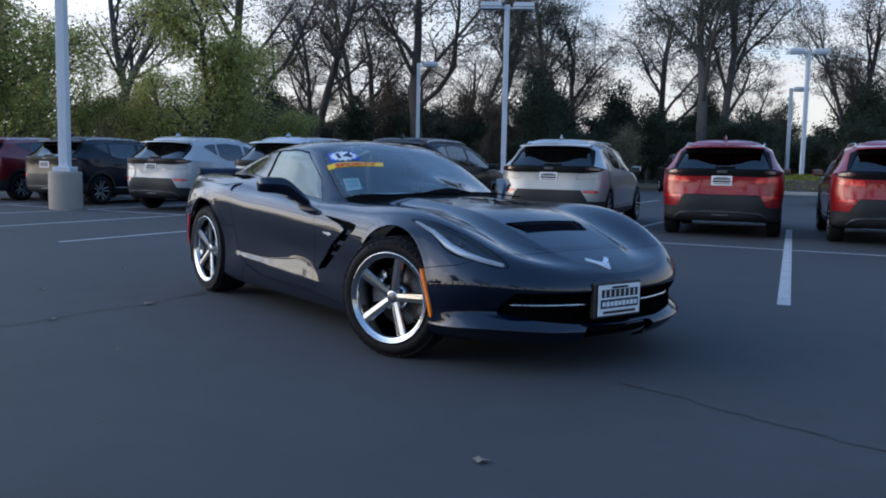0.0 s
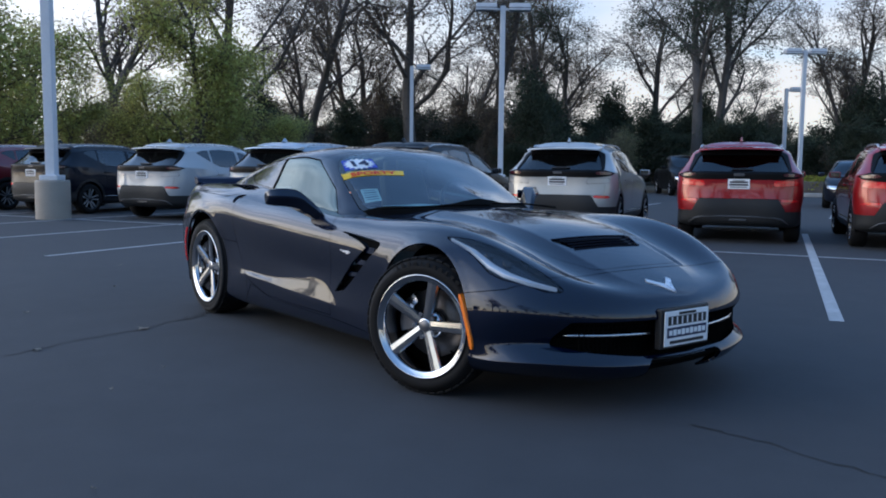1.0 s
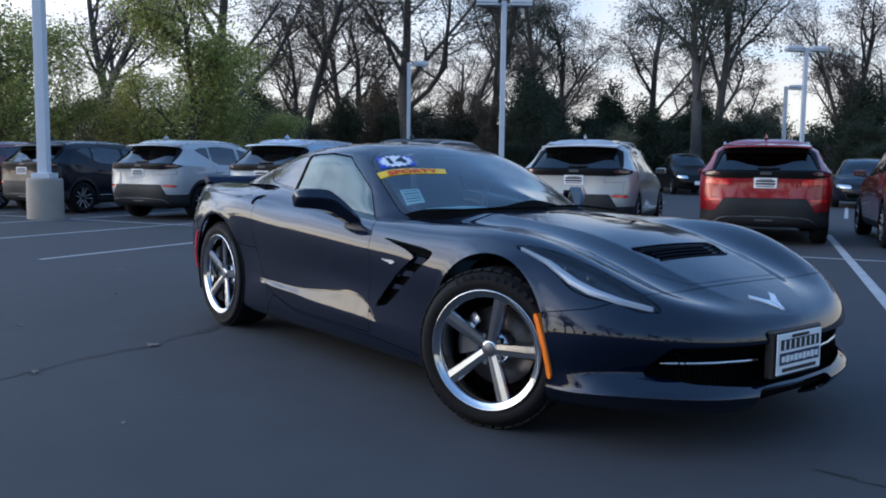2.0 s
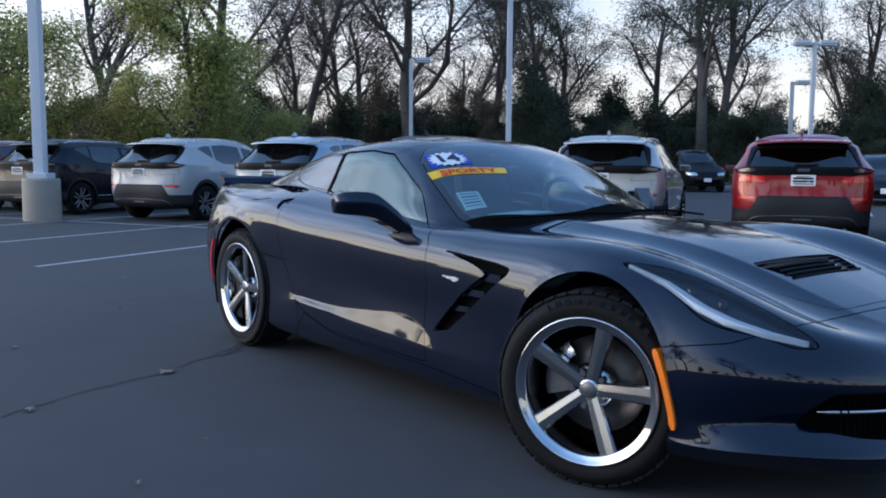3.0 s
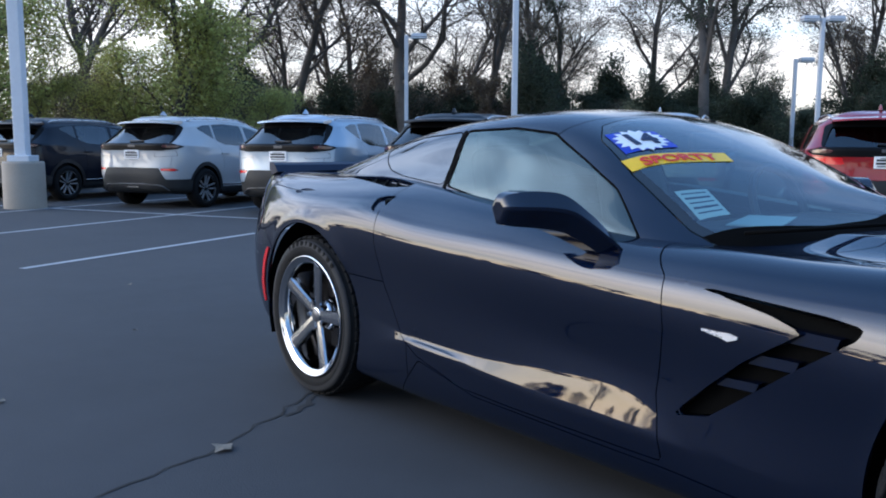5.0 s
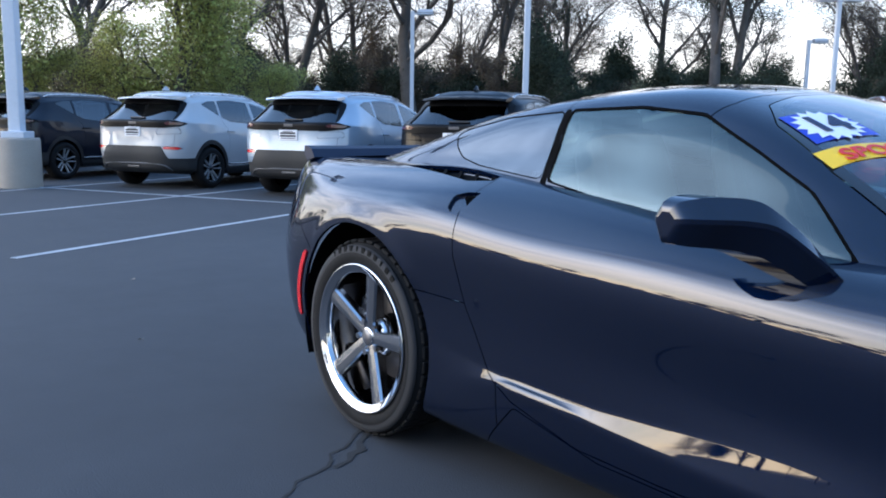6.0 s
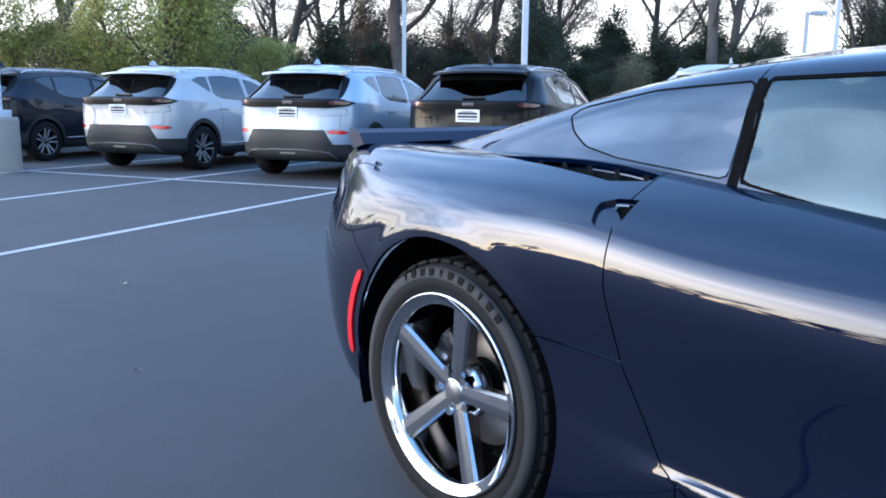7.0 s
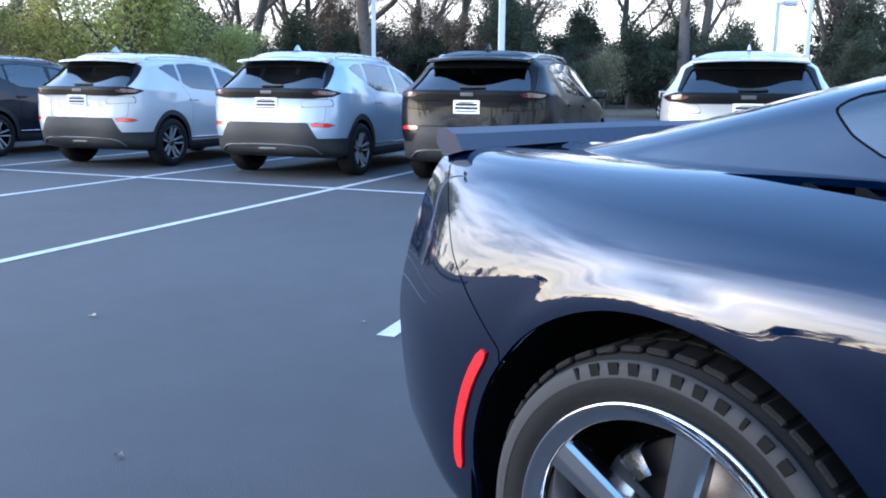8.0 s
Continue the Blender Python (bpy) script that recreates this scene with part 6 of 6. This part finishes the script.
def tree(name, label, seed, height, spread, levels, trunk_r, lift, kids, leaf=None, size=.12, count=0, scatter=.35, from_level=2, keep=1.0, lean=0.0, low=.30):
    rng = random.Random(seed)
    limbs = grow(rng, height, spread, levels, trunk_r, lift, kids, lean, low)
    t = thing(name, label, "tree", "trees behind the lot")
    V, F = limb_mesh(limbs)
    mesh_ob("trunk", V, F, M["bark"], t)
    if leaf:
        tips = [q for pts, _, lv in limbs if lv >= from_level for q in pts[1:] if rng.random() < keep]
        V, F = leaf_mesh(rng, tips, size, count, scatter)
        mesh_ob("crown", V, F, M[leaf], t, smooth=False)
    return t


def build_trees():
    kinds = {
        "bare": [tree("bare_tree", "tall bare deciduous tree with fine grey twigs", 11 + i, 13, .62, 5, .26, .25, (10, 8, 7, 5), "leaf_brown", .07, 1, .3, 3, .6, lean=(-.1, .12, .02)[i]) for i in range(3)],
        "oak": [tree("sparse_tree", "tall open tree with thin dark foliage", 31 + i, 13, .58, 4, .30, .2, (11, 9, 7), "leaf_dark", .058, 12, .30, 2, .8, lean=(.08, -.1)[i]) for i in range(2)],
        "green": [tree("green_tree", "leafy green tree at the edge of the lot", 51 + i, 6.7, .50, 4, .15, .55, (16, 9, 6), "leaf_green", .066, 11, .36, 2, .45, low=.06) for i in range(2)],
        "olive": [tree("olive_tree", "dull olive-green bushy tree", 71 + i, 6.0, .6, 4, .14, .3, (15, 9, 6), "leaf_dull", .09, 3, .40, 2, .6, low=.05) for i in range(3)],
        "brush": [tree("bare_shrub", "dense leafless brown shrub", 111 + i, 6.5, .6, 5, .10, .3, (12, 8, 6, 3), "leaf_brown", .08, 2, .3, 3, .6, low=.03) for i in range(2)],
        "dark": [tree("evergreen_tree", "dark evergreen tree with dense foliage", 91 + i, 6.4, .55, 4, .16, .2, (16, 9, 6), "leaf_dark", .11, 5, .40, 2, .8, low=.04) for i in range(3)],
    }
    rng = random.Random(5)
    eye = Vector((3.8, -3.3, 0))
    turn_no = {k: 0 for k in kinds}

    def put(kind, ang, dist, s=1.0):
        """One tree at a bearing (degrees from +x) and distance from the lot's near end."""
        a = radians(ang)
        m = Matrix.Translation(eye + Vector((math.cos(a), math.sin(a), 0)) * dist) @ Matrix.Rotation(rng.random() * 6.28, 4, "Z") @ Matrix.Diagonal((s * rng.uniform(.85, 1.25), s * rng.uniform(.85, 1.25), s * rng.uniform(.85, 1.1), 1))
        i = turn_no[kind]
        turn_no[kind] += 1
        if i < len(kinds[kind]):
            kinds[kind][i].matrix_world = m
        else:
            copy_thing(kinds[kind][i % len(kinds[kind])], m)

    for kind, ang, d, s in BELT:
        put(kind, ang, d, s)


def bearing(c):
    """Bearing of a place c across the opening view, from 0 (its one edge) to 1."""
    return 143.75 - math.degrees(math.atan((c - .5) * 2 * math.tan(radians(27.75))))


BELT = []
# the tall ones, one by one
for kind, c, d, s in (("bare", .105, 46, .9), ("bare", .15, 50, 1.0), ("bare", .29, 46, 1.15), ("bare", .345, 52, 1.1), ("bare", .40, 60, 1.0), ("bare", .475, 50, 1.2),
                      ("bare", .52, 62, 1.0), ("bare", .555, 54, 1.05), ("oak", .60, 60, .95), ("bare", .64, 66, .8), ("oak", .785, 52, 1.25), ("oak", .80, 55, 1.1), ("bare", .84, 66, .75), ("bare", .955, 60, .85),
                      ("bare", -.06, 50, 1.0), ("oak", -.12, 52, 1.0), ("bare", 1.08, 62, 1.0), ("oak", 1.2, 60, 1.1), ("bare", 1.32, 60, 1.0)):
    BELT.append((kind, bearing(c), d, s))
for q in range(22):
    c = .08 + q * .045 + .012 * (q * 7 % 3)
    if not (.62 < c < .745 or .84 < c < .94 or c < .26):
        BELT.append(("bare", bearing(c), 58 + (q * 7 % 6) * 2.5, .62 + .08 * (q * 5 % 4)))
# leafy edge on the west
for kind, c, d, s in (("green", -.10, 33, 1.0), ("green", -.04, 34, 1.15), ("green", .000, 35, 1.0), ("green", .040, 36, .82), ("green", .082, 37, .55), ("olive", .112, 40, .5), ("brush", .135, 41, .55), ("olive", .160, 42, .5), ("green", .190, 39, .62), ("green", .228, 37, 1.12), ("green", .252, 38, .80), ("green", .282, 36, .58), ("green", .300, 37, .42), ("olive", .32, 40, .55)):
    BELT.append((kind, bearing(c), d, s))
# low dark growth behind
for q in range(46):
    c = .27 + q * .020
    BELT.append((("dark", "olive", "dark", "dark", "brush")[q % 5], bearing(c), 50 + (q * 5 % 7) * 2.2, .60 + .09 * (q * 3 % 4) + (.12 if .40 < c < .62 or .72 < c < .8 or c > .95 else 0)))
for q in range(26):
    BELT.append((("dark", "brush", "olive")[q % 3] if q > 5 else "brush", bearing(.02 + q * .043), 66 + (q * 5 % 3) * 2.2, .80 + .12 * (q % 3)))
for q in range(44):
    BELT.append((("dark", "dark", "brush", "olive")[q % 4], bearing(.26 + q * .021), 60 + (q * 5 % 4) * 1.5, .84 + .06 * (q * 3 % 4)))
for q in range(20):
    BELT.append((("dark", "dark", "olive")[q % 3], bearing(.57 + q * .026), 47 + (q * 5 % 4) * 1.2, .62 + .07 * (q * 3 % 4)))
for q in range(22):
    BELT.append((("brush", "dark", "olive", "dark")[q % 4], bearing(.46 + q * .031), 55 + (q * 5 % 3), .84 + .05 * (q * 3 % 4)))
# tall leafless thicket that fills the gaps between the trunks
for q in range(24):
    c = .10 + q * .0235 + .008 * (q * 5 % 3)
    BELT.append(("brush", bearing(c), 53 + (q * 5 % 4) * 3, 1.15 + .12 * (q * 3 % 4)))
for q in range(11):
    BELT.append((("brush", "dark")[q % 2], bearing(.66 + q * .031), 57 + (q * 5 % 3) * 2, .98 + .08 * (q * 3 % 3)))
# woods all round the rest of the lot, an uneven line of crowns
# unseen; the first 18 stand near and tall to darken the bumper's reflection
for q in range(30):
    BELT.append((("dark", "olive", "bare", "oak", "dark")[q % 5], -104 + q * 6.0, (52 if q < 18 else 85) + (q * 11 % 7) * 3, (.45 + .08 * (q % 4)) * (2.4 if q < 18 else 1.0)))
for q in range(60):
    BELT.append((("olive", "dark", "brush", "dark", "olive", "oak", "brush")[q % 7], 166 + q * 1.55, 72 + (q * 11 % 7) * 3, (.75, 1.1, .6, 1.3, .95, .6, 1.15)[q * 5 % 7] * (.62 if q % 7 == 5 else 1) * (.72 if q < 46 else 1.5)))
# a gap in the near growth, through which the farthest lamp post shows
BELT = [(k, a, d + (18 if bearing(.935) < a < bearing(.86) and d < 64 else 0), q) for k, a, d, q in BELT]
build_trees()
island()

# ---- leaf-covered ground under the trees ----


def planting_ground():
    eye = Vector((3.8, -3.3, 0))
    V, F = [], []
    n = 40
    for i in range(n + 1):
        a = radians(195 - 95 * i / n)
        near = 30 + 12 * min(1, i / 12)
        for d, z in ((near, .002), (near + .02, .12), (near + 10, .3), (near + 70, .9)):
            p = eye + Vector((math.cos(a), math.sin(a), 0)) * d
            V.append((p.x, p.y, z))
        if i:
            for j in range(3):
                F.append((4 * i - 4 + j, 4 * i + j, 4 * i + j + 1, 4 * i - 3 + j))
    ob = mesh_ob("planting_ground", V, [tuple(reversed(f)) for f in F], M["soil"])
    tagged(ob, "brown leaf-covered bank under the trees", "ground", kind="structure")


planting_ground()

# ---- two cars parked far across the lot ----
SEDAN = [
    [(.14, 0, .26), (.04, 0, .32), (0, 0, .48), (0, 0, .62), (.02, 0, .78), (.05, 0, .90), (.10, 0, .96), (.20, 0, .985), (.35, 0, .99), (.50, 0, .995)],
    [(.20, .55, .26), (.12, .62, .32), (.08, .66, .48), (.08, .66, .62), (.10, .66, .78), (.13, .64, .90), (.18, .58, .95), (.26, .50, .975), (.40, .35, .985), (.52, 0, .995)],
    at_x(.45, (.70, .22), (.82, .26), (.870, .42), (.885, .60), (.880, .78), (.840, .90), (.760, .95), (.640, .975), (.45, .99), (0, 1.0)),
    at_x(1.00, (.70, .20), (.83, .24), (.875, .42), (.890, .60), (.885, .78), (.850, .90), (.750, 1.0), (.600, 1.12), (.40, 1.18), (0, 1.20)),
    at_x(1.60, (.70, .20), (.83, .24), (.875, .42), (.890, .60), (.885, .78), (.855, .90), (.740, 1.12), (.600, 1.34), (.40, 1.41), (0, 1.43)),
    at_x(2.30, (.70, .20), (.83, .24), (.875, .42), (.890, .60), (.885, .78), (.855, .90), (.740, 1.14), (.600, 1.36), (.40, 1.43), (0, 1.45)),
    at_x(2.90, (.70, .20), (.83, .24), (.875, .42), (.890, .60), (.885, .78), (.855, .90), (.750, 1.05), (.630, 1.19), (.42, 1.27), (0, 1.30)),
    at_x(3.50, (.70, .20), (.83, .24), (.875, .42), (.890, .60), (.880, .76), (.850, .87), (.760, .92), (.650, .95), (.45, .98), (0, 1.0)),
    at_x(4.20, (.66, .20), (.80, .24), (.850, .40), (.865, .58), (.850, .70), (.800, .78), (.720, .82), (.620, .845), (.42, .87), (0, .89)),
    [(4.55, .55, .20), (4.58, .62, .24), (4.60, .68, .40), (4.60, .69, .55), (4.58, .67, .64), (4.56, .62, .70), (4.54, .56, .73), (4.52, .48, .75), (4.50, .30, .77), (4.48, 0, .78)],
    [(4.72, 0, .20), (4.76, 0, .24), (4.80, 0, .38), (4.79, 0, .50), (4.77, 0, .58), (4.75, 0, .64), (4.73, 0, .67), (4.70, 0, .69), (4.67, 0, .71), (4.64, 0, .73)],
]


def plain_car(name, label, body_paint, net, at, turn, lift=1.0, front_lamps=True):
    car = thing(name, label, "car")
    S = loft([[(x, w, z * lift) for x, w, z in row] for row in net], 90, 60, mirror_first=True, mirror_last=True)
    xz = lambda s: s[0][:, [0, 2]]
    wz = lambda s: np.c_[np.abs(s[0][:, 1]), s[0][:, 2]]
    xw = lambda s: np.c_[s[0][:, 0], np.abs(s[0][:, 1])]
    for cx in (1.0, 3.78):
        v = np.hypot(S[0][:, 0] - cx, S[0][:, 2] - .33) - .36
        S = clip(S, -np.where(np.abs(S[0][:, 1]) < .5, 1.0, v))
    k = lift
    scr = [(2.42, -1), (2.45, .55), (3.1, .66), (3.36, .45), (3.40, -1)]
    v = lambda s: np.where(s[0][:, 2] > .93 * k, sdf(scr, xw(s)), 1.0)
    glass, S = clip(S, v(S)), clip(S, -v(S))
    panes = []
    for poly in ([(1.02, .95), (1.95, .94), (1.95, 1.33), (1.55, 1.31), (1.25, 1.16)], [(2.02, .94), (3.0, .94), (2.55, 1.24), (2.02, 1.34)]):
        q = smooth_poly([(x, z * k) for x, z in poly], .04)
        v = lambda s, q=q: np.where(np.abs(s[0][:, 1]) > .45, sdf(q, xz(s)), 1.0)
        p, S = clip(S, v(S)), clip(S, -v(S))
        panes.append(p)
    lamp = [(.38, .56 * k), (.80, .60 * k), (.80, .68 * k), (.42, .67 * k)]
    v = lambda s: np.where(s[0][:, 0] > 4.2, sdf(lamp, wz(s)), 1.0)
    lamps, S = clip(S, v(S)), clip(S, -v(S))
    mouth = [(-.5, .28 * k), (.50, .28 * k), (.55, .42 * k), (-.5, .44 * k)]
    v = lambda s: np.where(s[0][:, 0] > 4.2, sdf(mouth, wz(s)), 1.0)
    grille, S = clip(S, v(S)), clip(S, -v(S))
    sheet("body", mirrored(S), body_paint, car)
    sheet("windscreen", mirrored(glass), M["glass_rear"], car, thick=0)
    sheet("grille", mirrored(offset(grille, -.02)), M["matt_black"], car, thick=0)
    for put in ((lambda s: s), flipped):
        sheet("headlight", put(lamps), M["chrome"], car, thick=.01)
        for p in panes:
            sheet("window", put(offset(p, -.004)), M["glass_rear"], car, thick=0)
    part("licence_plate", box_bm((.012, .30, .15), (4.80, 0, .42 * k), .003), M["white"], car)
    part("interior", box_bm((2.2, 1.2, .5), (2.1, 0, .62), .05), M["seat"], car)
    w = suv_wheel()
    first = True
    for cx in (1.0, 3.78):
        for sgn in (-1, 1):
            q = w if first else copy_thing(w, Matrix())
            first = False
            q.parent = car
            q.matrix_local = Matrix.Translation((cx, sgn * .79, SUV_R)) @ (Matrix.Rotation(math.pi, 4, "Z") if sgn > 0 else Matrix())
        part("mirror", box_bm((.12, .20, .13), (3.0, (-.98 if cx < 2 else .98), 1.0 * k), .04, 2), body_paint, car)
    car.matrix_world = Matrix.Translation(at) @ Matrix.Rotation(radians(turn), 4, "Z")
    return car


plain_car("far_sedan", "dark blue older sedan parked nose-out across the lot", SUV_PAINT["dark_navy"], SEDAN, Vector((-11.3, 25.0, 0)), -62)
plain_car("far_suv", "dark grey sport utility vehicle parked far across the lot", SUV_PAINT["black"], SEDAN, Vector((-22.4, 29.5, 0)), -40, 1.2)
